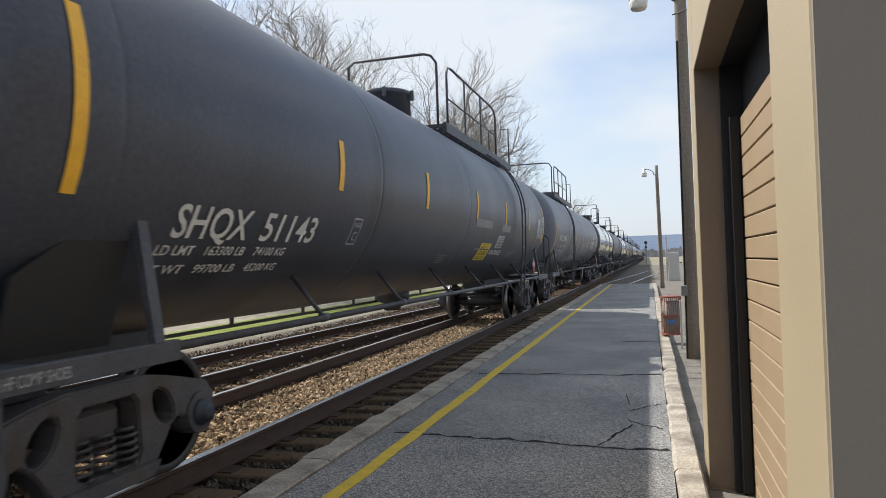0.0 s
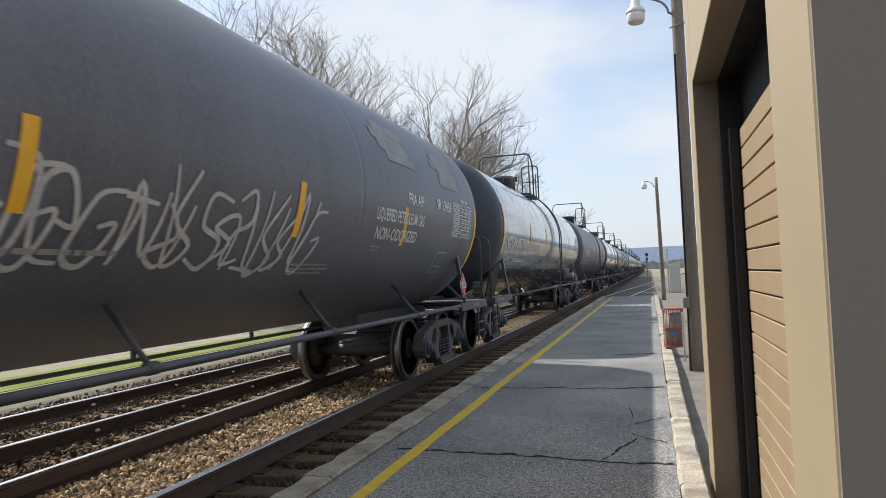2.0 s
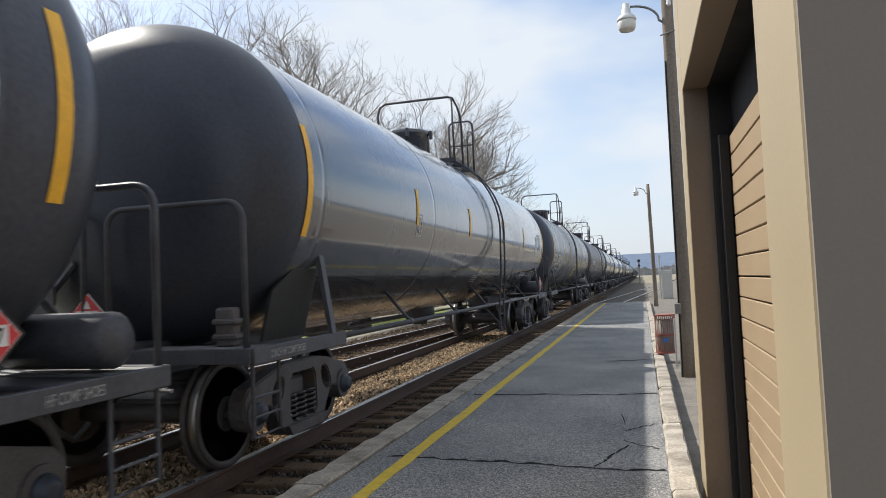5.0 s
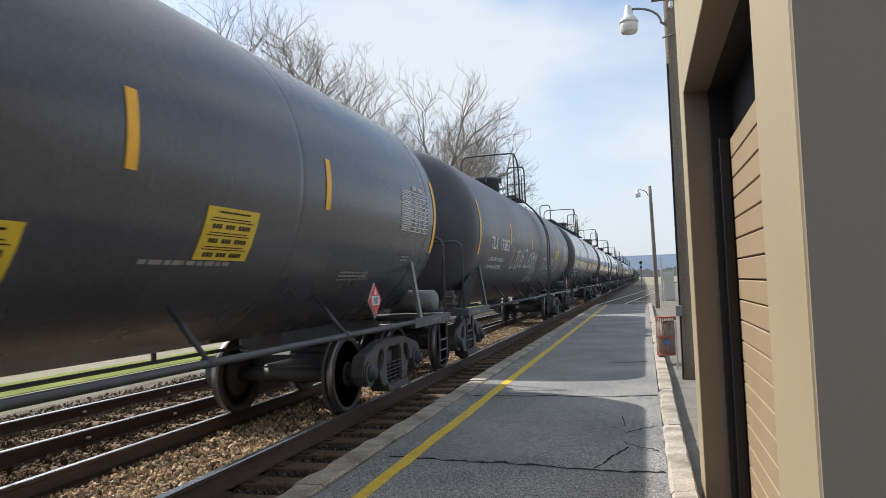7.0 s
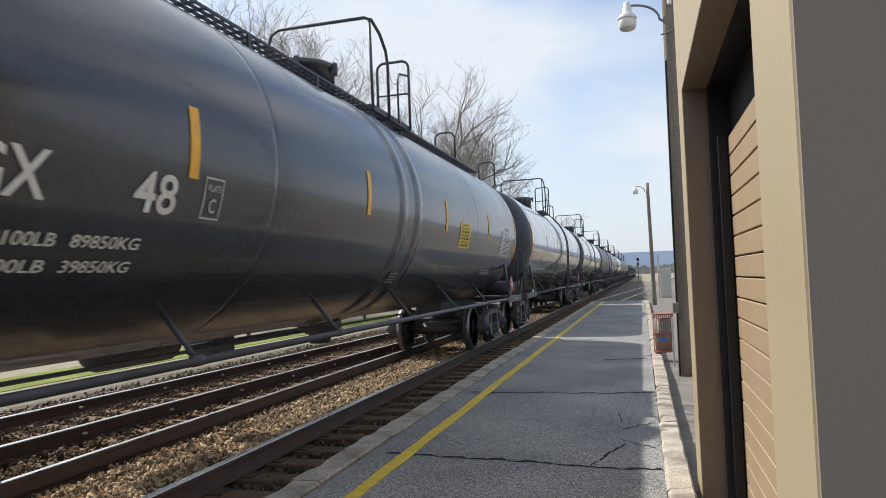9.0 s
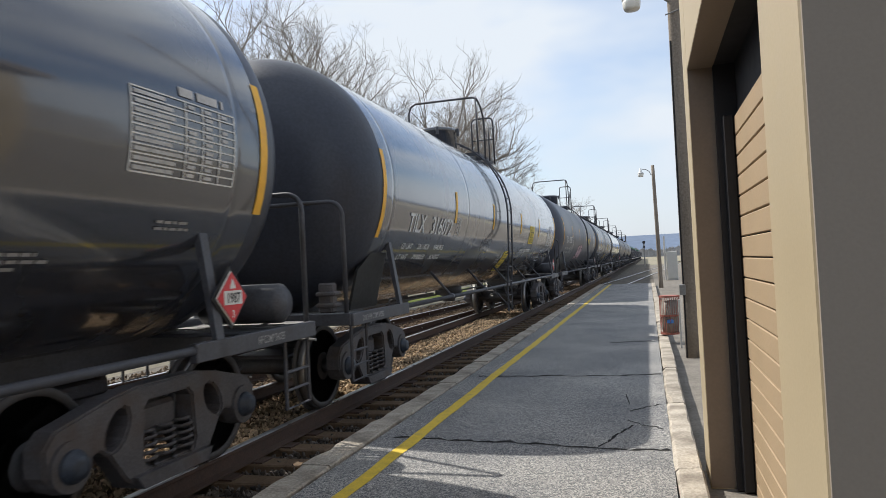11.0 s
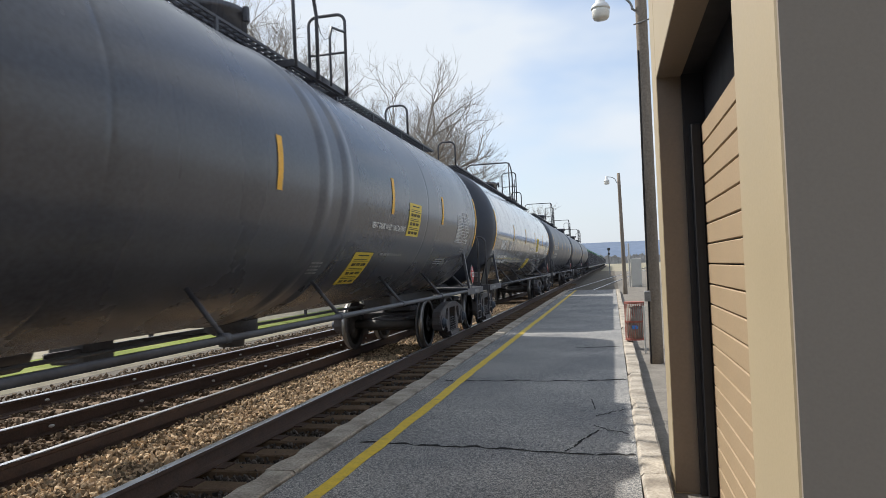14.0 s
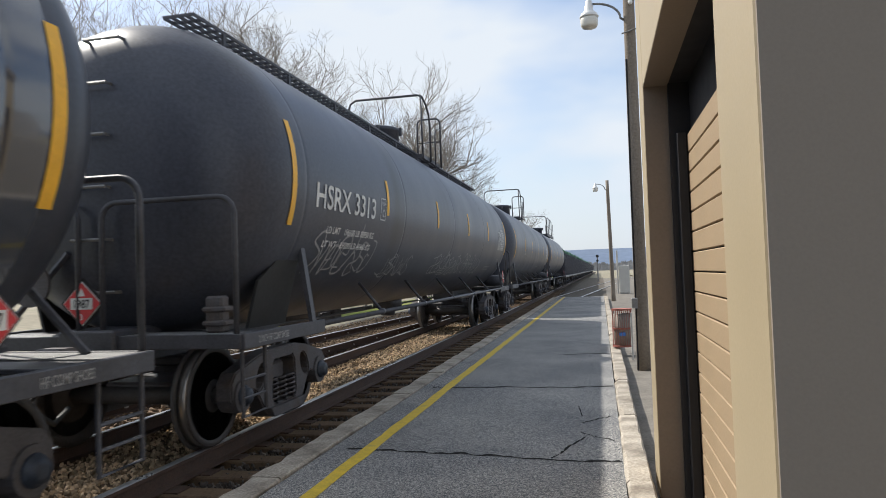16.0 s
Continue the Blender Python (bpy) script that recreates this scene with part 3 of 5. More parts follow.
# ---------------- trees and distance ----------------
def make_tree(x, y, h, seed, spread=0.66, name_label="bare deciduous tree with fine grey twigs"):
    rnd = random.Random(seed)
    t = thing("tree", name_label, "tree", pose(x, y, -0.3), group="bare trees behind the train")
    trunk, crown = BM(), BM()

    def grow(p, d, length, r, depth):
        pts = [p]
        q, dd = p.copy(), d.copy()
        seg = 4 if depth < 3 else 3
        for i in range(seg):
            dd = (dd + Vector((rnd.uniform(-1, 1), rnd.uniform(-1, 1), rnd.uniform(-0.4, 0.8))) * (0.09 + 0.035 * depth)).normalized()
            q = q + dd * length / seg
            pts.append(q.copy())
        tube(trunk if depth < 2 else crown, pts, r, (8, 6, 5, 4, 3, 3, 3)[depth], r * 0.6, caps=False)
        if depth >= 6:
            return
        for k in range((5, 4, 4, 3, 3, 3)[depth]):
            f = rnd.uniform(0.3, 1.0) if k else 1.0
            i = min(seg - 1, int(f * seg))
            at = pts[i].lerp(pts[i + 1], f * seg - i) if f < 1 else pts[-1]
            side = Vector((rnd.uniform(-1, 1), rnd.uniform(-1, 1), rnd.uniform(-0.25, 0.35))).normalized()
            nd = (dd * rnd.uniform(0.7, 1.0) + side * spread * rnd.uniform(0.8, 1.5)).normalized()
            grow(at, nd, length * rnd.uniform(0.58, 0.78), max(0.0065, r * rnd.uniform(0.42, 0.57)), depth + 1)

    grow(Vector((0, 0, 0)), Vector((0, 0, 1)), h * 0.26, h * 0.0155, 0)
    top = max(v.co.z for v in crown.verts)
    for bm in (trunk, crown):
        bmesh.ops.scale(bm, vec=(h / top * 0.80, h / top * 0.80, h / top), verts=bm.verts)
    part("trunk", trunk, M["bark"], t, smooth=True)
    part("crown", crown, M["bark"], t)
    return t


for x, y, h, s in ((-18.8, 33, 20.4, 11), (-22.5, 36, 20.4, 12), (-18.2, 39, 19, 13), (-20.8, 56, 19.4, 14), (-17.8, 58, 20.6, 15), (-15.0, 60, 17.2, 16), (-16, 96, 14.5, 17), (-13, 125, 13, 18), (-25, 31, 19, 19), (-19.5, 70, 20, 20), (-16.4, 72, 19.5, 21), (-21, 45, 18, 22)):
    make_tree(x, y, h, s)


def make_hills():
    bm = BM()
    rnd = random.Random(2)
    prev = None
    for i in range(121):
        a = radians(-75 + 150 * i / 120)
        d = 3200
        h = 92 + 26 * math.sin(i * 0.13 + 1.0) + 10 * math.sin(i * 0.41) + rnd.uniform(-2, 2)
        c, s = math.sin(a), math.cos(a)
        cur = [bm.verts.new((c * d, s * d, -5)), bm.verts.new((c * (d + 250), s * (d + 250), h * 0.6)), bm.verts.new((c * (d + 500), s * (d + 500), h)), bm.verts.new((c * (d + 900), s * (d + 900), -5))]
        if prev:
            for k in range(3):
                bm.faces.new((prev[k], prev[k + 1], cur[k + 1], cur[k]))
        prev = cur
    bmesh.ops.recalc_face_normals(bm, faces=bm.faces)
    tagged(part("backdrop_ridge", bm, M["hill"], None, smooth=True), "distant wooded ridge tinted with haze blue", "hills", kind="structure")
    for d, h0, seed in ((700, 7, 3), (950, 11, 4)):
        rw = random.Random(seed)
        bm = BM()
        prev = None
        for i in range(900):
            a = radians(-14 + 62 * i / 900)
            h = h0 * (0.45 + 0.35 * math.sin(i * 0.07 + seed) ** 2 + rw.uniform(0, 0.35))
            c, k = math.sin(a), math.cos(a)
            cur = [bm.verts.new((c * d, k * d, -2)), bm.verts.new((c * (d + 3), k * (d + 3), h)), bm.verts.new((c * (d + 40), k * (d + 40), -2))]
            if prev:
                for q in range(2):
                    bm.faces.new((prev[q], prev[q + 1], cur[q + 1], cur[q]))
            prev = cur
        bmesh.ops.recalc_face_normals(bm, faces=bm.faces)
        tagged(part("far_woods", bm, M["wood_far"], None), "far hazy line of bare grey woods", "woods", kind="stuff")


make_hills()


def make_yard_woods():
    rw = random.Random(9)
    bm = BM()
    prev = None
    for i in range(260):
        y = -70 + 0.5 * i
        h = 7.5 + 2.2 * math.sin(i * 0.11) + rw.uniform(-1.6, 1.6)
        cur = [bm.verts.new((46, y, -0.5)), bm.verts.new((46.5, y, h)), bm.verts.new((54, y, -0.5))]
        if prev:
            for q in range(2):
                bm.faces.new((prev[q], prev[q + 1], cur[q + 1], cur[q]))
        prev = cur
    bmesh.ops.recalc_face_normals(bm, faces=bm.faces)
    tagged(part("far_woods", bm, M["wood_far"], None), "line of bare woods behind the gravel yard", "woods", kind="stuff")


make_yard_woods()


# ---------------- tank cars ----------------
R, ZC = 1.52, 2.43
SPEED = 14.6
CACHE = {}


def shared(key, build, material, smooth=False):
    if key not in CACHE:
        CACHE[key] = mesh_of(build(), key[0], material, smooth)
    return CACHE[key]


def on_tank(u, v, off=0.006):
    """The place on the tank's platform side at u along the car and arc height v."""
    a = (v - ZC) / R
    return ((R + off) * math.cos(a), u, ZC + (R + off) * math.sin(a))


HEAD = 0.75


def end_depth(r):
    """How far the domed end stands out at radius r from its middle."""
    return HEAD * math.sqrt(max(0.0, 1 - (r / R) ** 3.6))


def tank_bm(hs, bands):
    bm = BM()
    cap = [(max(0.0005, R * math.sin(math.pi / 2 * k / 13)), end_depth(R * math.sin(math.pi / 2 * k / 13))) for k in range(13)]
    prof = [(r, -hs - d) for r, d in cap]
    ys = sorted([-hs + 0.35 + (2 * hs - 0.7) * k / 4 for k in range(5) if not (bands and k == 2)])
    for y in ys:
        prof += [(R, y - 0.07), (R, y - 0.02), (R - 0.003, y - 0.006), (R - 0.003, y + 0.006), (R, y + 0.02), (R, y + 0.07)]
    if bands:
        for y in (-0.45, 0.15):
            prof += [(R, y - 0.2), (R, y - 0.14), (R + 0.02, y - 0.08), (R + 0.02, y + 0.08), (R, y + 0.14), (R, y + 0.2)]
        prof = prof[:13] + sorted(prof[13:], key=lambda q: q[1])
    prof = prof[:13] + [(R, -hs + 0.03)] + prof[13:] + [(R, hs - 0.03)]
    prof += [(r, hs + d) for r, d in cap[::-1]]
    spun(bm, prof, Matrix.Translation((0, 0, ZC)) @ pose(0, 0, 0, -90), 72)
    for f in bm.faces:
        if abs(f.calc_center_median().y) > hs + 0.02:
            f.material_index = 1
    return bm


def flat_on_tank(u0, u1, v0, v1, off=0.006, steps=8):
    bm = BM()
    prev = None
    for i in range(steps + 1):
        v = v0 + (v1 - v0) * i / steps
        cur = (bm.verts.new(on_tank(u0, v, off)), bm.verts.new(on_tank(u1, v, off)))
        if prev:
            bm.faces.new((prev[0], prev[1], cur[1], cur[0]))
        prev = cur
    return bm


def add_rect(bm, u0, u1, v0, v1, off=0.006):
    prev = None
    n = max(1, int(abs(v1 - v0) / 0.12))
    for i in range(n + 1):
        v = v0 + (v1 - v0) * i / n
        cur = (bm.verts.new(on_tank(u0, v, off)), bm.verts.new(on_tank(u1, v, off)))
        if prev:
            bm.faces.new((prev[0], prev[1], cur[1], cur[0]))
        prev = cur


def text_mesh(text, height, squeeze=0.8, bold=0.012):
    cu = bpy.data.curves.new("lettering", "FONT")
    cu.body, cu.size, cu.offset, cu.resolution_u = text, 1.0, bold, 3
    ob = bpy.data.objects.new("lettering", cu)
    scene.collection.objects.link(ob)
    dg = bpy.context.evaluated_depsgraph_get()
    dg.update()
    me = bpy.data.meshes.new_from_object(ob.evaluated_get(dg))
    bpy.data.objects.remove(ob)
    k = height / 0.7
    for v in me.vertices:
        v.co = (v.co.x * k * squeeze, v.co.y * k, 0)
    return me


def lettering(car, text, u, v, height, material="white", width=0.5, bold=0.014):
    """White stencil text from u, as wide as given, wrapped on the tank."""
    me = text_mesh(text, height, 1.0, bold)
    k = width / max(p.co.x for p in me.vertices)
    for p in me.vertices:
        p.co = on_tank(u + p.co.x * k, v + p.co.y, 0.008)
    me.materials.clear()
    me.materials.append(M[material])
    return part("lettering", me, None, car, "white painted lettering")


def head_lettering(car, hs, text, x, z, height, width, material="white"):
    """Text on the domed end that faces the camera's way."""
    me = text_mesh(text, height, 1.0, 0.014)
    k = width / max(p.co.x for p in me.vertices)
    for p in me.vertices:
        a, c = x + p.co.x * k, z + p.co.y
        p.co = (a, -hs - end_depth(math.hypot(a, c - ZC)) - 0.010, c)
    me.materials.clear()
    me.materials.append(M[material])
    part("lettering", me, None, car, "white painted lettering")


def bars(car, u, v, rows, length, height, gap, material="faded", seed=1):
    """Small stencil lines as plain broken bars."""
    rnd = random.Random(seed)
    bm = BM()
    for r in range(rows):
        x = u
        end = u + length * rnd.uniform(0.75, 1.0)
        while x < end:
            w = rnd.uniform(1.5, 5) * height
            add_rect(bm, x, min(x + w, end), v - r * gap - height, v - r * gap)
            x += w + height * 0.7
    part("stencil", bm, M[material], car, "small faded stencil lines")


GLYPHS = (((0, 0), (0.1, 1), (0.6, 0.1), (0.8, 1.05)), ((0.15, 1.05), (0.0, 0.1), (0.4, -0.05), (0.8, 0.15)), ((0.8, 0.85), (0.25, 1), (0.1, 0.6), (0.7, 0.4), (0.65, 0), (0, 0.08)),
          ((0, 0.9), (0.45, 0.45), (0.9, 1.0), (0.5, 0.4), (0.3, -0.3)), ((0.1, 0), (0.15, 1), (0.8, 0.8), (0.2, 0.5), (0.95, -0.05)), ((0.7, 0.9), (0.15, 0.8), (0.1, 0.15), (0.6, 0.0), (0.8, 0.5), (0.4, 0.45)), ((0.05, 0.95), (0.9, 1.02), (0.45, 0.9), (0.4, 0.0)))


def strokes(car, u, v, width, height, seed, material="chalk", n=14, thick=0.03, off=0.005):
    """Sprayed scrawl: overlapping slanted curved strokes wrapped on the tank."""
    rnd = random.Random(seed)
    bm = BM()
    for k in range(n):
        cell = width / n
        x0, y0 = u + cell * k, v + height * rnd.uniform(-0.1, 0.12)
        g = [Vector((x, y)) for x, y in rnd.choice(GLYPHS)]
        if rnd.random() < 0.5:
            g = [Vector((0.9 - q.x, q.y)) for q in g]
        if rnd.random() < 0.5:
            g = [Vector((q.x, 1 - q.y)) for q in g]
        sx, sy, slant = cell * rnd.uniform(1.5, 2.3), height * rnd.uniform(0.7, 1.2), rnd.uniform(-0.1, 0.4)
        g = [g[0]] + g + [g[-1]]
        pts = []
        for i in range(1, len(g) - 2):
            for j in range(6):
                f = j / 6
                q = 0.5 * (2 * g[i] + (g[i + 1] - g[i - 1]) * f + (2 * g[i - 1] - 5 * g[i] + 4 * g[i + 1] - g[i + 2]) * f * f + (3 * g[i] - 3 * g[i + 1] + g[i + 2] - g[i - 1]) * f ** 3)
                pts.append(Vector((x0 + q.x * sx + q.y * sy * slant, y0 + q.y * sy)))
        prev = None
        for i, q in enumerate(pts):
            d = (pts[min(i + 1, len(pts) - 1)] - pts[max(i - 1, 0)]).normalized()
            w = thick / 2 * (0.75 + 0.4 * math.sin(math.pi * i / len(pts)))
            h = off + 0.0003 * (k % 4)
            cur = (bm.verts.new(on_tank(q.x - d.y * w, q.y + d.x * w, h)), bm.verts.new(on_tank(q.x + d.y * w, q.y - d.x * w, h)))
            if prev:
                bm.faces.new((prev[0], prev[1], cur[1], cur[0]))
            prev = cur
    bmesh.ops.recalc_face_normals(bm, faces=bm.faces)
    part("graffiti", bm, M[material], car, "sprayed scrawl of curved strokes")


STROKES = {"B": "00 06 36 45 33 03|33 42 30 00", "O": "16 05 01 10 30 41 45 36 16", "A": "00 26 40|12 32", "T": "06 46|26 20", "S": "45 36 16 05 14 33 42 41 30 10 01",
           "E": "46 06 00 40|03 33", "M": "00 06 23 46 40", "R": "00 06 36 45 33 03|23 40", "K": "06 00|46 03 40", "W": "06 10 24 30 46", "1": "15 26 20", "7": "06 46 10"}


def tag(car, text, u, v, width, height, thick=0.04, seed=1, material="chalk"):
    """Sprayed letters drawn in broad slanted strokes."""
    rnd = random.Random(seed)
    bm = BM()
    cell = width / len(text)
    for k, ch in enumerate(text):
        lift, grow = rnd.uniform(-0.06, 0.06) * height, rnd.uniform(0.9, 1.2)
        for stroke in STROKES[ch].split("|"):
            pts = []
            for p in stroke.split():
                x, y = int(p[0]) / 4 + rnd.uniform(-0.06, 0.06), int(p[1]) / 6 + rnd.uniform(-0.05, 0.05)
                pts.append(Vector((u + cell * (k + 0.05 + 0.95 * x * grow) + 0.18 * y * height, v + lift + y * height * grow)))
            prev = None
            for i, q in enumerate(pts):
                d = (pts[min(i + 1, len(pts) - 1)] - pts[max(i - 1, 0)]).normalized()
                w = thick / 2 * rnd.uniform(0.8, 1.2)
                h = 0.0055 + 0.0004 * (k % 4)
                cur = (bm.verts.new(on_tank(q.x - d.y * w, q.y + d.x * w, h)), bm.verts.new(on_tank(q.x + d.y * w, q.y - d.x * w, h)))
                if prev:
                    bm.faces.new((prev[0], prev[1], cur[1], cur[0]))
                prev = cur
    bmesh.ops.recalc_face_normals(bm, faces=bm.faces)
    part("graffiti", bm, M[material], car, "sprayed slanted white letters")


def placard(car, m, number):
    s = 0.182

    def dia(k, z):
        bm = BM()
        prism(bm, [(0, -s * k), (s * k, 0), (0, s * k), (-s * k, 0)], "z", z, z + 0.006)
        return bm
    holder = part("placard_holder", shared(("placard_holder", 1), lambda: dia(1.24, -0.012), M["ink"]), None, car)
    holder.matrix_basis = m
    p = part("placard", shared(("placard", 1), lambda: dia(1.06, 0), M["white"]), None, car, "diamond hazard placard")
    p.matrix_basis = m
    part("placard_face", shared(("placard_face", 1), lambda: dia(0.99, 0.008), M["red"]), None, p, "red diamond")
    part("placard_band", shared(("placard_band", 1), lambda: box(BM(), -0.11, 0.11, -0.05, 0.05, 0.016, 0.02), M["white"]), None, p)
    part("placard_symbol", shared(("placard_symbol", 1), lambda: prism(BM(), [(-0.035, 0.065), (0.035, 0.065), (0.02, 0.10), (0.0, 0.135), (-0.02, 0.10)], "z", 0.016, 0.02), M["white"]), None, p)
    digit = "2" if number == "1075" else "3"
    if ("placard_class", digit) not in CACHE:
        me = text_mesh(digit, 0.05, 0.9, 0.02)
        for v in me.vertices:
            v.co = (v.co.x - 0.018, v.co.y - 0.14, 0.018)
        me.materials.clear()
        me.materials.append(M["white"])
        CACHE[("placard_class", digit)] = me
    part("placard_class", CACHE[("placard_class", digit)], None, p)
    key = ("placard_number", number)
    if key not in CACHE:
        me = text_mesh(number, 0.07, 0.85, 0.02)
        w = max(v.co.x for v in me.vertices)
        for v in me.vertices:
            v.co = (v.co.x - w / 2, v.co.y - 0.035, 0.0215)
        me.materials.clear()
        me.materials.append(M["ink"])
        CACHE[key] = me
    part("placard_number", CACHE[key], None, p)


def side_frame_bm():
    """Cast truck side frame in the y-z plane with two oval windows and the spring opening, 0.17 thick."""
    half = [(0.0, 0.36), (0.32, 0.36), (0.55, 0.325), (0.80, 0.265), (0.99, 0.22), (1.07, 0.13), (1.07, -0.02), (0.99, -0.11), (0.80, -0.10), (0.73, 0.0), (0.66, 0.02), (0.58, -0.03), (0.44, -0.22), (0.33, -0.29), (0.0, -0.30)]
    outer = half + [(-y, z) for y, z in half[-2:0:-1]]
    loops = [outer]
    for c in (-0.50, 0.50):
        loops.append([(c + 0.095 * math.cos(k * math.pi / 6) - math.copysign(0.05, c) * math.sin(k * math.pi / 6), 0.12 + 0.13 * math.sin(k * math.pi / 6)) for k in range(12)])
    loops.append([(-0.27, -0.12), (-0.25, 0.20), (-0.20, 0.25), (0.20, 0.25), (0.25, 0.20), (0.27, -0.12), (0.24, -0.19), (-0.24, -0.19)])
    bm = BM()
    edges = []
    for lp in loops:
        vs = [bm.verts.new((-0.08, y, z)) for y, z in lp]
        edges += [bm.edges.new((vs[i], vs[(i + 1) % len(vs)])) for i in range(len(vs))]
    bmesh.ops.triangle_fill(bm, edges=edges, use_beauty=True)
    ext = bmesh.ops.extrude_face_region(bm, geom=bm.faces[:])
    bmesh.ops.translate(bm, verts=[v for v in ext["geom"] if isinstance(v, bmesh.types.BMVert)], vec=(0.16, 0, 0))
    bmesh.ops.recalc_face_normals(bm, faces=bm.faces)
    rim = [e for e in bm.edges if len(e.link_faces) == 2 and e.link_faces[0].normal.angle(e.link_faces[1].normal) > 0.9]
    bmesh.ops.bevel(bm, geom=rim, offset=0.014, segments=2, affect="EDGES")
    prism(bm, [(-0.40, -0.21), (-0.34, -0.30), (0.34, -0.30), (0.40, -0.21)], "x", -0.12, 0.13)
    for y in (-0.89, 0.89):
        spun(bm, [(0.15, -0.09), (0.16, 0.0), (0.15, 0.10), (0.0, 0.10)], pose(0, y, 0, 0, 90), 20)
    return bm


def wheelset_bm():
    bm = BM()
    for s in (-1, 1):
        m = pose(0, 0, 0, 0, 90 * s, 0)
        spun(bm, [(0.06, 0.68), (0.14, 0.67), (0.15, 0.70), (0.38, 0.72), (0.40, 0.675), (0.485, 0.675), (0.49, 0.70), (0.462, 0.71)], m, 36)
        spun(bm, [(0.462, 0.71), (0.457, 0.80)], m, 36, 1)
        spun(bm, [(0.457, 0.80), (0.45, 0.812), (0.40, 0.81), (0.385, 0.77), (0.17, 0.755), (0.15, 0.80), (0.09, 0.81), (0.0, 0.81)], m, 36)
        spun(bm, [(0.075, 0.80), (0.075, 0.94)], m, 12)
    tube(bm, [(-0.7, 0, 0), (0.7, 0, 0)], 0.085, 12)
    return bm


def spring_bm():
    bm = BM()
    pts = []
    for i in range(61):
        a = 2 * math.pi * i / 12
        pts.append((0.058 * math.cos(a), 0.058 * math.sin(a), 0.24 * i / 60))
    tube(bm, pts, 0.013, 6)
    return bm


WHEELS = []


def make_truck(car, y):
    zc = RAIL_Z + 0.457
    t = part("truck", shared(("truck", 1), lambda: box(box(box(BM(), -0.98, 0.98, -0.2, 0.2, -0.02, 0.2, 0.03), -0.3, 0.3, -0.3, 0.3, 0.2, 0.30, 0.02), -0.35, 0.35, -0.9, 0.9, 0.02, 0.12, 0.02), M["under"]), None, car, "grimy cast steel truck")
    t.matrix_basis = pose(0, y, zc)
    for s in (-1, 1):
        part("side_frame", shared(("side_frame", 1), side_frame_bm, M["under"]), None, t).matrix_basis = pose(s * 1.0, 0, 0)
        w = part("wheelset", shared(("wheelset", 1), wheelset_bm, [M["wheel"], M["tread"]], True), None, t, "dark steel wheels with polished treads")
        w.matrix_basis = pose(0, s * 0.89, 0)
        WHEELS.append((w, s * 0.89))
        for e in (-1, 1):
            part("bearing_cap", shared(("bearing_cap", 1), lambda: spun(BM(), [(0.10, -0.1), (0.10, 0.02), (0.095, 0.035), (0.075, 0.04), (0.07, 0.075), (0.03, 0.08), (0.0, 0.08)], Matrix(), 18), M["bearing"], True), None, t).matrix_basis = pose(e * 1.09, s * 0.89, 0, 0, 90 * e, 0)
            part("brake_beam", shared(("brake_beam", 1), lambda: box(BM(), -0.62, 0.62, -0.04, 0.04, -0.05, 0.05, 0.01), M["under"]), None, t).matrix_basis = pose(0, s * 0.36, -0.12) if e == 1 else pose(0, s * 0.42, -0.05)
    for sx in (-1, 1):
        for dy in (-0.19, 0.0, 0.19):
            part("spring", shared(("spring", 1), spring_bm, M["under"], True), None, t).matrix_basis = pose(sx * 1.03, dy, -0.19)
    return t


def arch(x0, x1, y, z0, z1, r=0.16, rad=0.021):
    pts = [(x0, y, z0), (x0, y, z1 - r)]
    for i in range(1, 7):
        a = math.pi / 2 * i / 6
        pts.append((x0 + math.copysign(r, x1 - x0) * (1 - math.cos(a)), y, z1 - r + r * math.sin(a)))
    for i in range(0, 7):
        a = math.pi / 2 * i / 6
        pts.append((x1 - math.copysign(r, x1 - x0) * (1 - math.sin(a)), y, z1 - r + r * math.cos(a)))
    pts.append((x1, y, z0))
    return tube(BM(), pts, rad, 8)


def leaning(side, outline):
    """A plate below the tank that leans inwards towards its foot."""
    bm = prism(BM(), outline, "x", -0.015, 0.015)
    for v in bm.verts:
        v.co.x += side * (1.10 + 0.26 * (v.co.z - 0.98))
    return bm


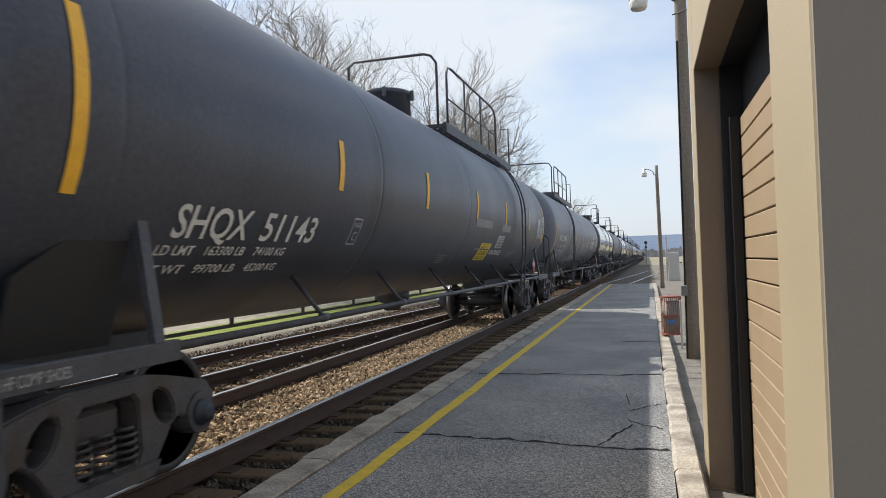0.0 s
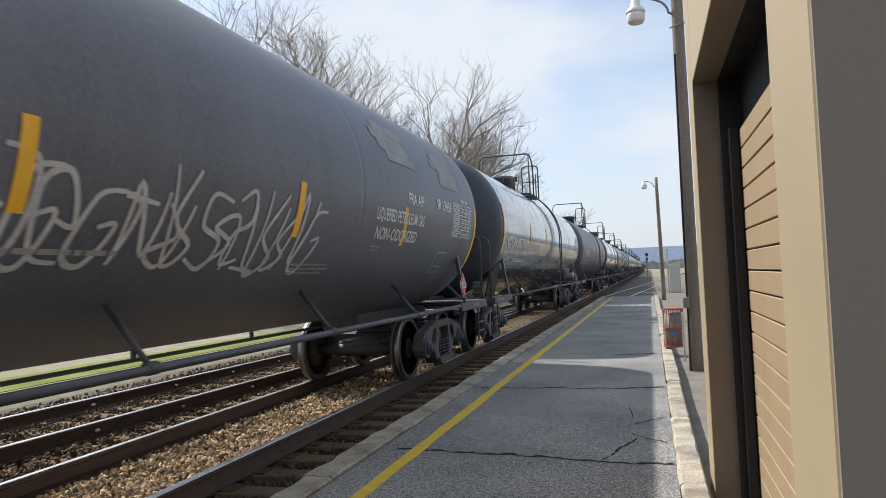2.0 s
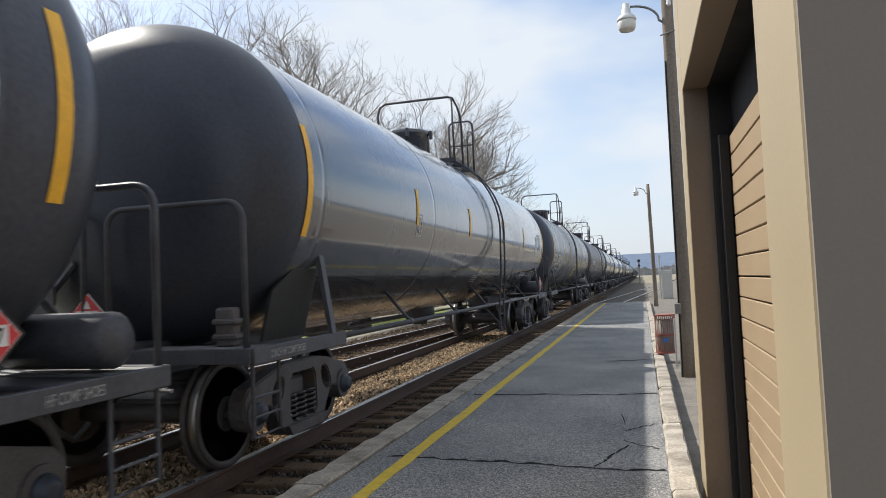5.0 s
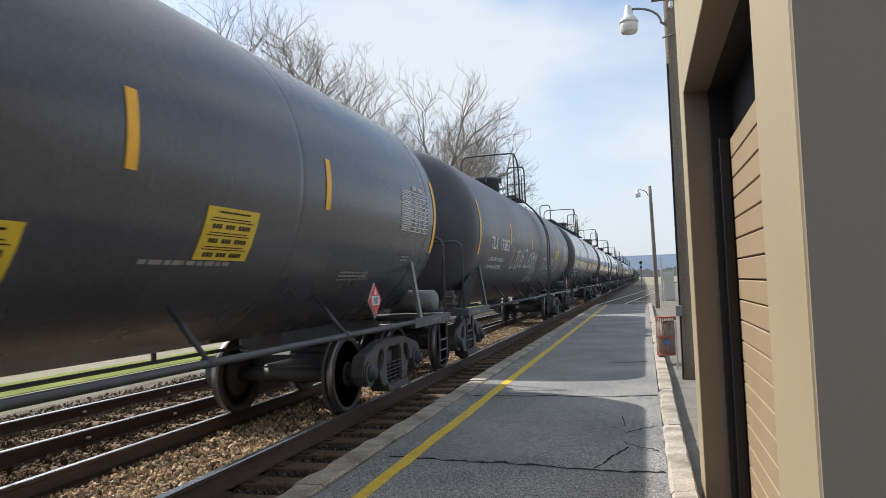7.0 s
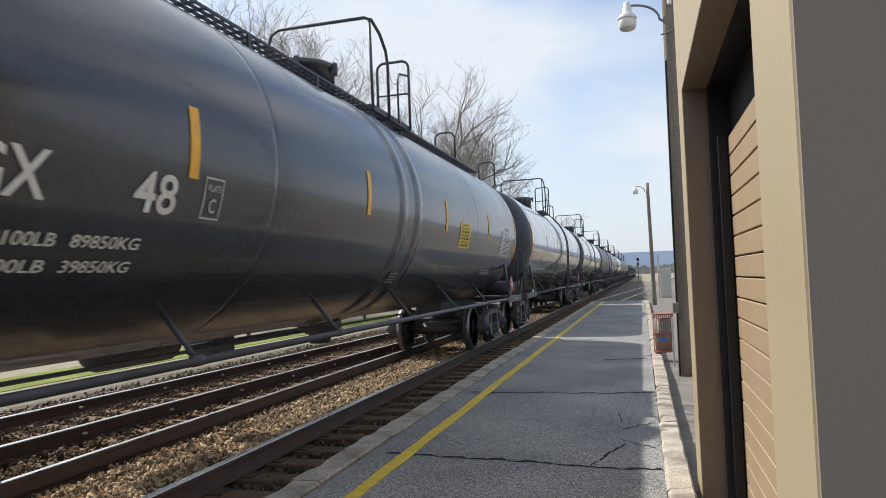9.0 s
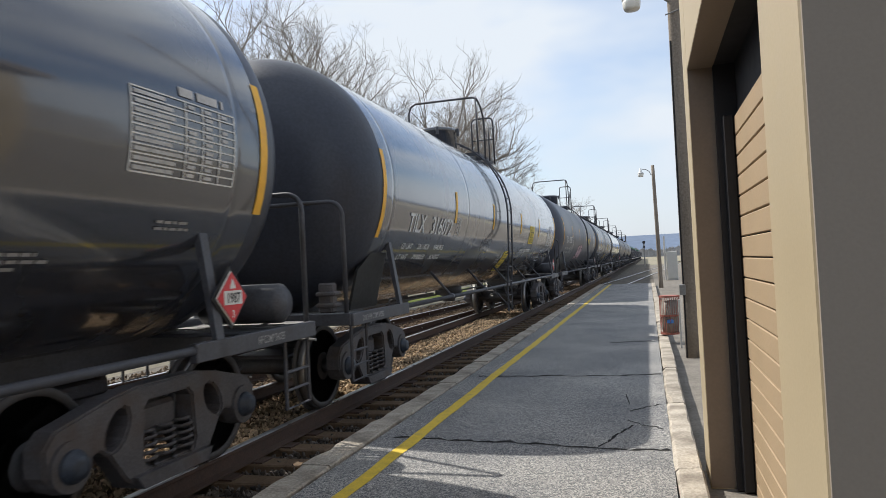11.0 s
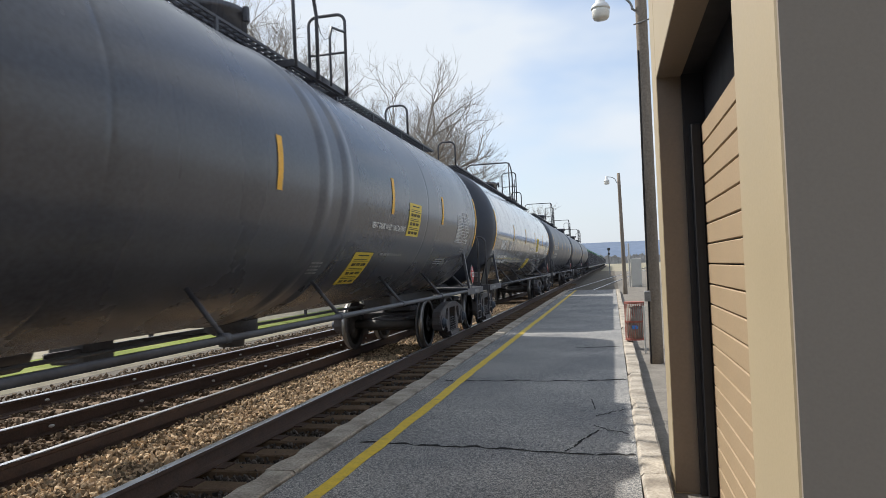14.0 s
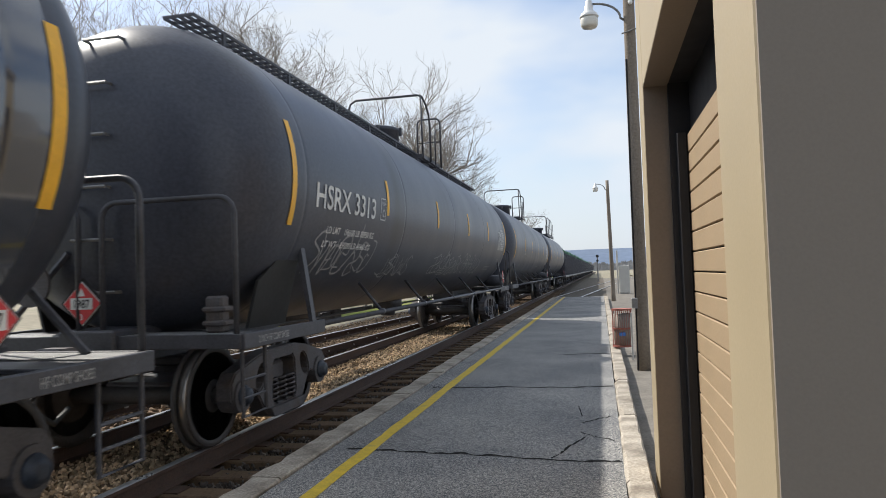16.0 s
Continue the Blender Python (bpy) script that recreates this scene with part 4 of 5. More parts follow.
def make_tank_car(spec):
    hs = spec.get("half", 7.55)
    paint = M[spec.get("paint", "black")]
    fl = spec.get("flange", 0.62)
    rnd = random.Random(spec["seed"])
    car = thing("tank_car", spec["label"], "tank car", pose(TRACK_X, spec["s"] + hs, RISE), group="tank cars of the train")
    part("tank", shared(("tank", hs, paint.name, spec.get("bands", 0)), lambda: tank_bm(hs, spec.get("bands", 0)), [paint, M["ends"] if spec.get("paint", "black") in ("gloss", "gloss2", "grey2") else paint], True), None, car)
    P = M["under"] if spec.get("paint", "black") != "grey" else M["grey"]
    D = M["frame"]
    # sills, end platforms and couplers
    for e in (-1, 1):
        end = pose(0, 0, 0, 0, 0, 0 if e > 0 else 180)

        def put(name, key, build, material, label="", smooth=False):
            ob = part(name, shared((name, hs, key, material.name), build, material, smooth), None, car, label)
            ob.matrix_basis = end
            return ob
        put("stub_sill", 1, lambda: box(BM(), -0.28, 0.28, hs - 2.2, hs + 0.92, 0.72, 1.04, 0.02), D)
        put("end_platform", 1, lambda: box(box(BM(), -1.40, 1.40, hs + 0.10, hs + 0.46, 0.94, 0.972, 0.008), -1.43, 1.43, hs + 0.84, hs + 0.88, 0.87, 0.99, 0.005), D)
        for k in range(5):
            put("deck_bar", k, lambda k=k: box(BM(), -1.40, 1.40, hs + 0.48 + 0.072 * k, hs + 0.53 + 0.072 * k, 0.955, 0.985, 0.004), M["steel"])
        put("coupler", 1, lambda: box(box(BM(), -0.09, 0.09, hs + 0.86, hs + 1.24, 0.70, 0.86, 0.02), -0.17, 0.15, hs + 1.14, hs + 1.38, 0.66, 0.93, 0.05), M["under"], "rusty cast coupler")
        for s in (-1, 1):
            put("side_sill", s, lambda s=s: box(BM(), s * 1.43 - 0.03, s * 1.43 + 0.03, hs - 0.85, hs + 0.86, 0.86, 0.99, 0.006), D)
            put("end_handrail", s, lambda s=s: arch(s * 1.38, s * 0.12, hs + 0.84, 0.98, 2.13, 0.15, 0.024), D, "", True)
            if e < 0:
                put("saddle_plate", s, lambda s=s: leaning(s, [(hs + 0.16, 0.98), (hs - 0.62, 0.98), (hs - 0.62, 1.72), (hs - 0.30, 1.72), (hs + 0.16, 1.42)]), M["ink"])
            put("saddle_flange", (s, fl), lambda s=s: prism(BM(), [(s * 1.30, 1.72), (s * 1.42, 0.99), (s * 1.46, 0.99), (s * 1.35, 1.74)], "y", hs - fl, hs - fl + 0.09), D if s < 0 or not spec.get("pale") else M["steel"])
            put("step", s, lambda s=s: tube(tube(tube(BM(), [(s * 1.40, hs + 0.40, 0.9), (s * 1.40, hs + 0.40, 0.30), (s * 1.40, hs + 0.80, 0.30), (s * 1.40, hs + 0.80, 0.9)], 0.018, 6), [(s * 1.40, hs + 0.40, 0.6), (s * 1.40, hs + 0.80, 0.6)], 0.014, 6), [(s * 1.40, hs + 0.40, 0.45), (s * 1.40, hs + 0.80, 0.45)], 0.012, 6), D)
        put("uncoupling_lever", 1, lambda: tube(BM(), [(1.44, hs + 0.89, 0.82), (0.9, hs + 0.91, 0.84), (0.2, hs + 1.02, 0.80)], 0.014, 6), M["steel"])
        put("brake_hose", 1, lambda: tube(BM(), [(0.35, hs + 0.90, 0.74), (0.38, hs + 1.05, 0.52), (0.36, hs + 1.22, 0.42), (0.33, hs + 1.4, 0.50)], 0.022, 6), M["ink"], smooth=True)
        put("end_brace", 1, lambda: tube(BM(), [(1.05, hs + 0.74, 0.98), (0.32, hs + 0.72, 1.72)], 0.028, 6), D)
        make_truck(car, e * (hs - 0.65))
    if spec.get("brake", True):
        part("air_tank", shared(("air_tank", hs, spec.get("pale", False)), lambda: spun(BM(), [(0.0, -0.42), (0.12, -0.41), (0.17, -0.36), (0.17, 0.36), (0.12, 0.41), (0.0, 0.42)], pose(0.92, hs + 0.58, 1.17, 0, 90), 18), M["steel"] if spec.get("pale") else M["frame"], True), None, car, "air reservoir")
        part("hand_brake", shared(("hand_brake", hs), lambda: spun(BM(), [(0.16, 0), (0.2, 0.0), (0.2, 0.03), (0.16, 0.03)], pose(-0.6, -hs - 0.84, 1.45, 90), 20), M["under"]), None, car)
    part("valve_rack", shared(("valve_rack", hs), lambda: box(box(box(BM(), 0.98, 1.14, -hs - 0.66, -hs - 0.52, 0.98, 1.30, 0.02), 0.96, 1.18, -hs - 0.68, -hs - 0.50, 1.04, 1.09, 0.015), 0.96, 1.18, -hs - 0.68, -hs - 0.50, 1.16, 1.21, 0.015), M["under"]), None, car)
    # running pipes along the sides, with struts to the tank
    for s in (-1, 1):
        part("side_pipe", shared(("side_pipe", hs, s), lambda: tube(BM(), [(s * 1.43, -hs + 0.85, 0.945), (s * 1.43, hs - 0.85, 0.945)], 0.03, 10), D, True), None, car)
        for k in range(5 if hs < 8 else 6):
            y = -hs + 2.95 + (2 * hs - 5.9) * k / (4 if hs < 8 else 5)
            part("strut", shared(("strut", s), lambda: tube(tube(BM(), [(s * 1.42, 0, 0.95), (s * 1.10, 0, 1.34)], 0.021, 8), [(s * 1.42, -0.05, 0.95), (s * 1.42, 0.05, 0.95)], 0.042, 10), D, True), None, car).matrix_basis = pose(0, y, 0)
            if s > 0:
                part("hanger", shared(("hanger", 1), lambda: box(BM(), -0.02, 0.02, -0.03, 0.03, 0.62, 0.93, 0.004), D), None, car).matrix_basis = pose(-1.42, y + 0.7, 0)
    part("brake_pipe", shared(("brake_pipe", hs), lambda: tube(BM(), [(-0.25, -hs - 0.6, 0.78), (-0.25, hs + 0.6, 0.78)], 0.02, 6), D), None, car)
    part("bottom_outlet", shared(("bottom_outlet", 1), lambda: spun(BM(), [(0.3, 1.0), (0.3, 0.8), (0.16, 0.74), (0.14, 0.62), (0.0, 0.62)], pose(0, 0.2, 0), 16), D, True), None, car)
    if spec.get("top", "short") == "short":
        part("brake_reservoir", shared(("brake_reservoir", 1), lambda: spun(BM(), [(0.0, -0.62), (0.15, -0.6), (0.2, -0.52), (0.2, 0.52), (0.15, 0.6), (0.0, 0.62)], pose(-0.75, -2.6, 0.86, 90), 16), D, True), None, car)
        part("brake_lever", shared(("brake_lever", 1), lambda: box(box(BM(), -0.62, -0.56, -1.9, 0.9, 0.72, 0.80, 0.01), -0.95, -0.5, -1.5, -1.1, 0.64, 1.0, 0.03), D), None, car)
    # top fittings
    zt = ZC + R
    my = spec.get("manway", -0.1)
    man = part("manway", shared(("manway", paint.name), lambda: spun(BM(), [(0.43, -0.14), (0.43, 0.36), (0.46, 0.37), (0.46, 0.43), (0.42, 0.455), (0.0, 0.47)], pose(0, 0, zt), 28), paint, True), None, car, "round manway housing")
    man.matrix_basis = pose(0, my, 0)
    for q in range(5):
        part("bolt", shared(("bolt", 1), lambda: box(BM(), -0.03, 0.03, -0.03, 0.03, -0.05, 0.12, 0.006), D), None, man).matrix_basis = pose(0.48 * math.cos(q * 1.257), 0.48 * math.sin(q * 1.257), zt + 0.33)
    if spec.get("top", "short") == "short":
        y0, y1 = 0.45, 2.0
        grate = BM()
        box(grate, -0.8, -0.74, y0 - 0.03, y1 + 0.03, zt - 0.092, zt - 0.012)
        box(grate, 0.74, 0.8, y0 - 0.03, y1 + 0.03, zt - 0.092, zt - 0.012)
        for y in (y0, (y0 + y1) / 2, y1):
            box(grate, -0.8, 0.8, y - 0.02, y + 0.02, zt - 0.09, zt - 0.015)
        deck = part("top_platform", shared(("top_platform", "short"), lambda: grate, D), None, car)
        slat = shared(("deck_slat", "short"), lambda: box(BM(), -0.012, 0.012, y0, y1, zt - 0.06, zt - 0.02), D)
        for i in range(12):
            part("slat", slat, None, deck).matrix_basis = pose(-0.66 + 1.32 * i / 11, 0, 0)
        def bent():
            bm = tube(BM(), [(-0.80, 0.42, zt - 0.25), (-0.80, 0.42, zt + 1.00), (-0.75, 0.42, zt + 1.15), (-0.63, 0.42, zt + 1.22), (0.72, 0.42, zt + 1.22), (0.80, 0.48, zt + 1.20), (0.82, 0.75, zt + 1.08), (0.82, 0.98, zt + 0.90), (0.82, 1.05, zt + 0.70), (0.82, 1.05, zt - 0.1)], 0.024, 8)
            return tube(bm, [(0.78, 0.45, zt + 1.20), (0.80, 0.45, zt - 0.1)], 0.022, 8)

        def corner():
            bm = arch(0.84, 0.30, 1.98, zt - 0.1, zt + 1.05, 0.12, 0.022)
            tube(bm, [(0.84, 1.42, zt - 0.1), (0.84, 1.42, zt + 0.54), (0.84, 1.5, zt + 0.70), (0.84, 1.98, zt + 0.79)], 0.018, 6)
            tube(bm, [(0.84, 1.98, zt + 0.51), (0.3, 1.98, zt + 0.51)], 0.016, 6)
            return bm
        part("top_handrail", shared(("top_handrail", 1), bent, D, True), None, car)
        part("top_handrail", shared(("top_handrail", 2), corner, D, True), None, car)
        part("safety_chain", shared(("safety_chain", 1), lambda: tube(BM(), [(0.83, 1.05, zt + 0.64), (0.83, 1.15, zt + 0.51), (0.83, 1.28, zt + 0.47), (0.83, 1.42, zt + 0.54)], 0.006, 4), D), None, car)
    elif spec["top"] == "long":
        yo = spec.get("walk_at", -1.5)

        def long_grate():
            bm = BM()
            box(bm, 0.80, 0.86, 0.5, 6.7, zt - 0.16, zt + 0.02)
            for y in np.arange(0.5, 6.8, 0.4):
                box(bm, 0.08, 0.84, y - 0.015, y + 0.015, zt - 0.07, zt - 0.005)
            return bm

        def long_arch():
            bm = tube(BM(), [(-0.82, 0.0, zt - 0.1), (-0.82, 0.0, zt + 1.05), (-0.70, 0.0, zt + 1.15), (0.62, 0.0, zt + 1.15), (0.74, 0.04, zt + 1.12), (0.82, 0.10, zt + 1.0), (0.82, 0.10, zt - 0.1)], 0.024, 8)
            return bm

        def long_rail():
            bm = tube(BM(), [(0.83, 0.7, zt - 0.1), (0.83, 0.7, zt + 0.95), (0.83, 0.78, zt + 1.08), (0.83, 1.0, zt + 1.12), (0.83, 4.6, zt + 1.12), (0.83, 4.85, zt + 1.06), (0.83, 4.95, zt + 0.95), (0.83, 4.95, zt - 0.1)], 0.024, 8)
            tube(bm, [(0.83, 0.7, zt + 0.5), (0.83, 4.95, zt + 0.5)], 0.016, 6)
            return tube(bm, [(0.83, 6.6, zt - 0.1), (0.83, 6.6, zt + 0.95), (0.3, 6.6, zt + 0.95), (0.3, 6.6, zt - 0.1)], 0.02, 6)
        deck = part("top_platform", shared(("top_platform", "long"), long_grate, D), None, car)
        deck.matrix_basis = pose(0, yo, 0)
        slat = shared(("deck_slat", "long"), lambda: box(BM(), -0.014, 0.014, 0.5, 6.7, zt - 0.05, zt - 0.01), D)
        for i in range(6):
            part("slat", slat, None, deck).matrix_basis = pose(0.10 + 0.12 * i, 0, 0)
        part("top_handrail", shared(("top_rail_long", 1), long_arch, D, True), None, car).matrix_basis = pose(0, yo, 0)
        part("top_handrail", shared(("top_rail_long", 2), long_rail, D, True), None, car).matrix_basis = pose(0, yo, 0)
        for y in (2.0, 3.4):
            part("rail_post", shared(("rail_post", 1), lambda: tube(BM(), [(0.83, 0, zt - 0.1), (0.83, 0, zt + 1.12)], 0.02, 6), D), None, car).matrix_basis = pose(0, yo + y, 0)
    if spec.get("board"):
        def board():
            bm = BM()
            for x in (0.30, 0.38, 0.46, 0.54, 0.62):
                box(bm, x - 0.008, x + 0.008, -hs - 0.15, hs + 0.15, zt + 0.015, zt + 0.045)
            y = -hs - 0.15
            while y < hs + 0.15:
                box(bm, 0.29, 0.63, y - 0.008, y + 0.008, zt + 0.017, zt + 0.048)
                y += 0.16
            y = -hs + 0.4
            while y < hs:
                box(bm, 0.60, 0.63, y - 0.025, y + 0.025, zt - 0.25, zt + 0.03)
                y += 1.55
            return bm
        part("running_board", shared(("running_board", hs), board, D), None, car)
    if spec.get("hoops"):
        for y in (-hs + 0.15, hs - 1.5):
            part("top_hoop", shared(("top_hoop", 1), lambda: arch(-0.22, 0.22, 0, zt - 0.05, zt + 0.62, 0.14, 0.022), D, True), None, car).matrix_basis = pose(0.30, y, 0.08)
    if spec.get("end_rungs"):
        lad = BM()
        for i in range(6):
            z = 1.36 + 0.462 * i
            yb = -hs - end_depth(min(1.45, abs(z - ZC))) - 0.07
            tube(lad, [(-0.22, yb + 0.09, z), (-0.22, yb, z), (0.14, yb, z), (0.14, yb + 0.09, z)], 0.016, 6)
        part("end_rungs", lad, M["steel"], car)
    if spec.get("ladder") is not None:
        yl = spec["ladder"]

        def build():
            bm = BM()
            for y in (-0.2, 0.2):
                pts = []
                for i in range(13):
                    a = radians(68 - 68 * i / 12)
                    pts.append(((R + 0.12) * math.cos(a), y, ZC + (R + 0.12) * math.sin(a)))
                pts += [(R + 0.10, y, 1.6), (1.56, y, 0.95), (1.56, y, 0.42)]
                tube(bm, pts, 0.019, 6)
            tube(bm, [(1.56, -0.2, 0.55), (1.3, -0.75, 1.0)], 0.018, 6)
            tube(bm, [(1.56, 0.2, 0.45), (1.56, -0.6, 0.95)], 0.016, 6)
            return bm
        ladder = part("ladder", shared(("ladder", 1), build, D), None, car)
        ladder.matrix_basis = pose(0, yl, 0)
        rung = shared(("rung", 1), lambda: tube(BM(), [(0, -0.2, 0), (0, 0.2, 0)], 0.012, 6), D)
        for i in range(15):
            if i < 8:
                a = radians(64 - 62 * i / 7)
                x, z = (R + 0.12) * math.cos(a), ZC + (R + 0.12) * math.sin(a)
            else:
                z = 2.2 - (i - 8) * 0.29
                x = R + 0.12 - 0.08 * max(0, (2.2 - z) / 1.3)
            part("rung", rung, None, ladder).matrix_basis = pose(x, 0, z)
    # reflective tapes
    tv = spec.get("tape_v", 2.42)
    tall = shared(("tape", "tall", tv), lambda: flat_on_tank(-0.05, 0.05, tv - 0.54, tv + 0.48), M["yellow"])
    low = shared(("tape", "low", tv), lambda: flat_on_tank(-0.05, 0.05, tv - 0.23, tv + 0.25), M["yellow"])
    for y in (-hs + spec.get("first_tape", 0.06), hs):
        part("reflective_tape", tall, None, car, "upright yellow reflective strip").matrix_basis = pose(0, y, 0)
    for u in spec.get("tapes", (3.17, 6.10, 9.05, 11.75)):
        part("reflective_tape", low, None, car, "upright yellow reflective strip").matrix_basis = pose(0, -hs + u, 0)
    # data table near the end
    tb, ti = BM(), BM()
    u0, v0 = -hs + spec.get("table", (2 * hs - 1.45, 2.06))[0], spec.get("table", (2 * hs - 1.45, 2.06))[1]
    u1, v1 = u0 + 1.05, v0 + 0.5
    cols = [u0, u0 + 0.50, u0 + 0.68, u0 + 0.87, u1]
    for c in cols:
        add_rect(tb, c - 0.006, c + 0.006, v0, v1, 0.0065)
    for r in range(10):
        v = v0 + (v1 - v0) * r / 9
        add_rect(tb, u0, u1, v - 0.005, v + 0.005, 0.006)
        if r < 9:
            for k, (c0, c1) in enumerate(zip(cols, cols[1:])):
                if k == 0 or rnd.random() < 0.8:
                    w = (c1 - c0 - 0.05) * (rnd.uniform(0.55, 1.0) if k == 0 else rnd.uniform(0.5, 0.7))
                    add_rect(ti, c0 + 0.025, c0 + 0.025 + w, v + 0.016, v + 0.040)
    table = part("data_table", tb, M["white"], car, "white-lined specification table")
    part("table_entries", ti, M["chalk"], table)
    bars(car, u0 + spec.get("title", 0.45), v1 + 0.09, 1, 0.55, 0.06, 0.055, "chalk", spec["seed"] + 40)
    # writing
    for t, u, v, h, mt, sq in spec.get("text", ()):
        lettering(car, t, -hs + u, v, h, mt, sq)
    for t, x, z, h, w in spec.get("head", ()):
        head_lettering(car, hs, t, x, z, h, w)
    for u, v, rows, length, h, gap in spec.get("bars", ((9.3, 1.62, 1, 1.2, 0.035, 0.07), (12.4, 1.55, 3, 0.9, 0.022, 0.045), (7.3, 1.48, 4, 0.45, 0.022, 0.045), (14.0, 1.78, 2, 0.35, 0.02, 0.045))):
        bars(car, -hs + u, v, rows, length, h, gap, "faded", spec["seed"])
    for g in spec.get("paintings", ()):
        strokes(car, -hs + g[0], *g[1:])
    for g in spec.get("tags", ()):
        tag(car, g[0], -hs + g[1], *g[2:])
    for u, v, w, h in spec.get("stencil_boxes", ()):
        bm = BM()
        for a0, a1, b0, b1 in ((0, w, 0, 0.014), (0, w, h - 0.014, h), (0, 0.014, 0, h), (w - 0.014, w, 0, h), (w * 0.5, w * 0.5 + 0.012, h * 0.3, h), (0, w, h * 0.3, h * 0.3 + 0.012)):
            add_rect(bm, -hs + u + a0, -hs + u + a1, v + b0, v + b1, 0.006)
        part("stencil_box", bm, M["chalk"], car, "white outlined stencil box")
    for k, (u, v, w, n) in enumerate(spec.get("smears", ())):
        bm = BM()
        for r in range(n):
            j = 0.14 * math.sin(r * 2.3 + k)
            add_rect(bm, -hs + u + j - 0.05 * r, -hs + u + w + 0.8 * j - 0.05 * r, v + 0.125 * r, v + 0.125 * r + 0.14, 0.005 + 0.0004 * r)
        part("paint_patch", bm, M["smear"], car, "broad pale brush strokes covering old lettering")
    for u, v, w, h, *tone in spec.get("panels", ()):
        bm = BM()
        add_rect(bm, -hs + u, -hs + u + w, v, v + h, 0.006)
        pn = part("notice_panel", bm, M[tone[0] if tone else "panel"], car, "pale notice panel with dark lines" if tone else "yellow notice panel with black lines")
        bm = BM()
        for r in range(3):
            v1 = v + h * (0.07 + 0.27 * r)
            x = u + w * 0.14
            for k in range(12):
                if k not in (3, 7):
                    add_rect(bm, -hs + x, -hs + x + w * 0.046, v1, v1 + h * 0.085, 0.009)
                x += w * 0.061
            for q in range(2):
                add_rect(bm, -hs + u + w * (0.08 + 0.04 * q), -hs + u + w * (0.9 - 0.07 * q), v1 + h * (0.135 + 0.05 * q), v1 + h * (0.152 + 0.05 * q), 0.009)
        add_rect(bm, -hs + u + w * 0.2, -hs + u + w * 0.8, v + h * 0.9, v + h * 0.93, 0.009)
        part("notice_writing", bm, M["ink"], pn)
    if spec.get("plate", True):
        u, v = spec.get("plate_at", (3.15, 2.05))
        bm = BM()
        u -= hs
        for (a, b, c, d) in ((u, u + 0.22, v + 0.28, v + 0.295), (u, u + 0.22, v, v + 0.015), (u, u + 0.015, v, v + 0.295), (u + 0.205, u + 0.22, v, v + 0.295)):
            add_rect(bm, a, b, c, d)
        part("plate_mark", bm, M["chalk"], car)
        lettering(car, "C", u + 0.07, v + 0.05, 0.10, "chalk", 0.08)
        lettering(car, "PLATE", u + 0.035, v + 0.20, 0.045, "chalk", 0.15)
    if spec.get("number"):
        placard(car, Matrix.Translation((1.45, hs - spec.get("diamond", 0.42), 1.27)) @ pose(0, 0, 0, 90, 0, 90), spec["number"])
        placard(car, Matrix.Translation((-0.08, -hs - 0.84, 1.27)) @ pose(0, 0, 0, 90, 0, 0), spec["number"])
    lettering_sill(car, hs)
    return car


def lettering_sill(car, hs):
    for e, text, y in ((1, "HF COMP SHOES", hs - 0.10), (-1, "2 INCH HF COMP SHOES", -hs - 0.62)):
        key = ("sill_lettering", hs, e)
        if key not in CACHE:
            me = text_mesh(text, 0.06, 0.62, 0.015)
            for p in me.vertices:
                p.co = (1.464, y + p.co.x, 0.895 + p.co.y)
            me.materials.clear()
            me.materials.append(M["faded"])
            CACHE[key] = me
        part("lettering", CACHE[key], None, car, "small white sill lettering")


def marks(a, u0, u1, b, u2, u3, v, lines=(), cols=(0.0, 0.63, 1.38), rows=(-0.24, -0.40), h=0.24, widths=(0.41, 0.52, 0.49)):
    """Reporting marks and the two weight lines under them; cols and rows count from the first letter's foot."""
    out = [(a, u0, v, h, "white", u1 - u0), (b, u2, v, h, "white", u3 - u2)]
    for line, dv in zip(lines, rows):
        for text, du, w in zip(line, cols, widths):
            out.append((text, u0 + du, v + dv, 0.078, "white", w * (0.5 if text == "WT" else 1)))
    return out


def wt(lb1, kg1, lb2, kg2):
    return (("LD LMT", lb1, kg1), ("LT WT", lb2, kg2))


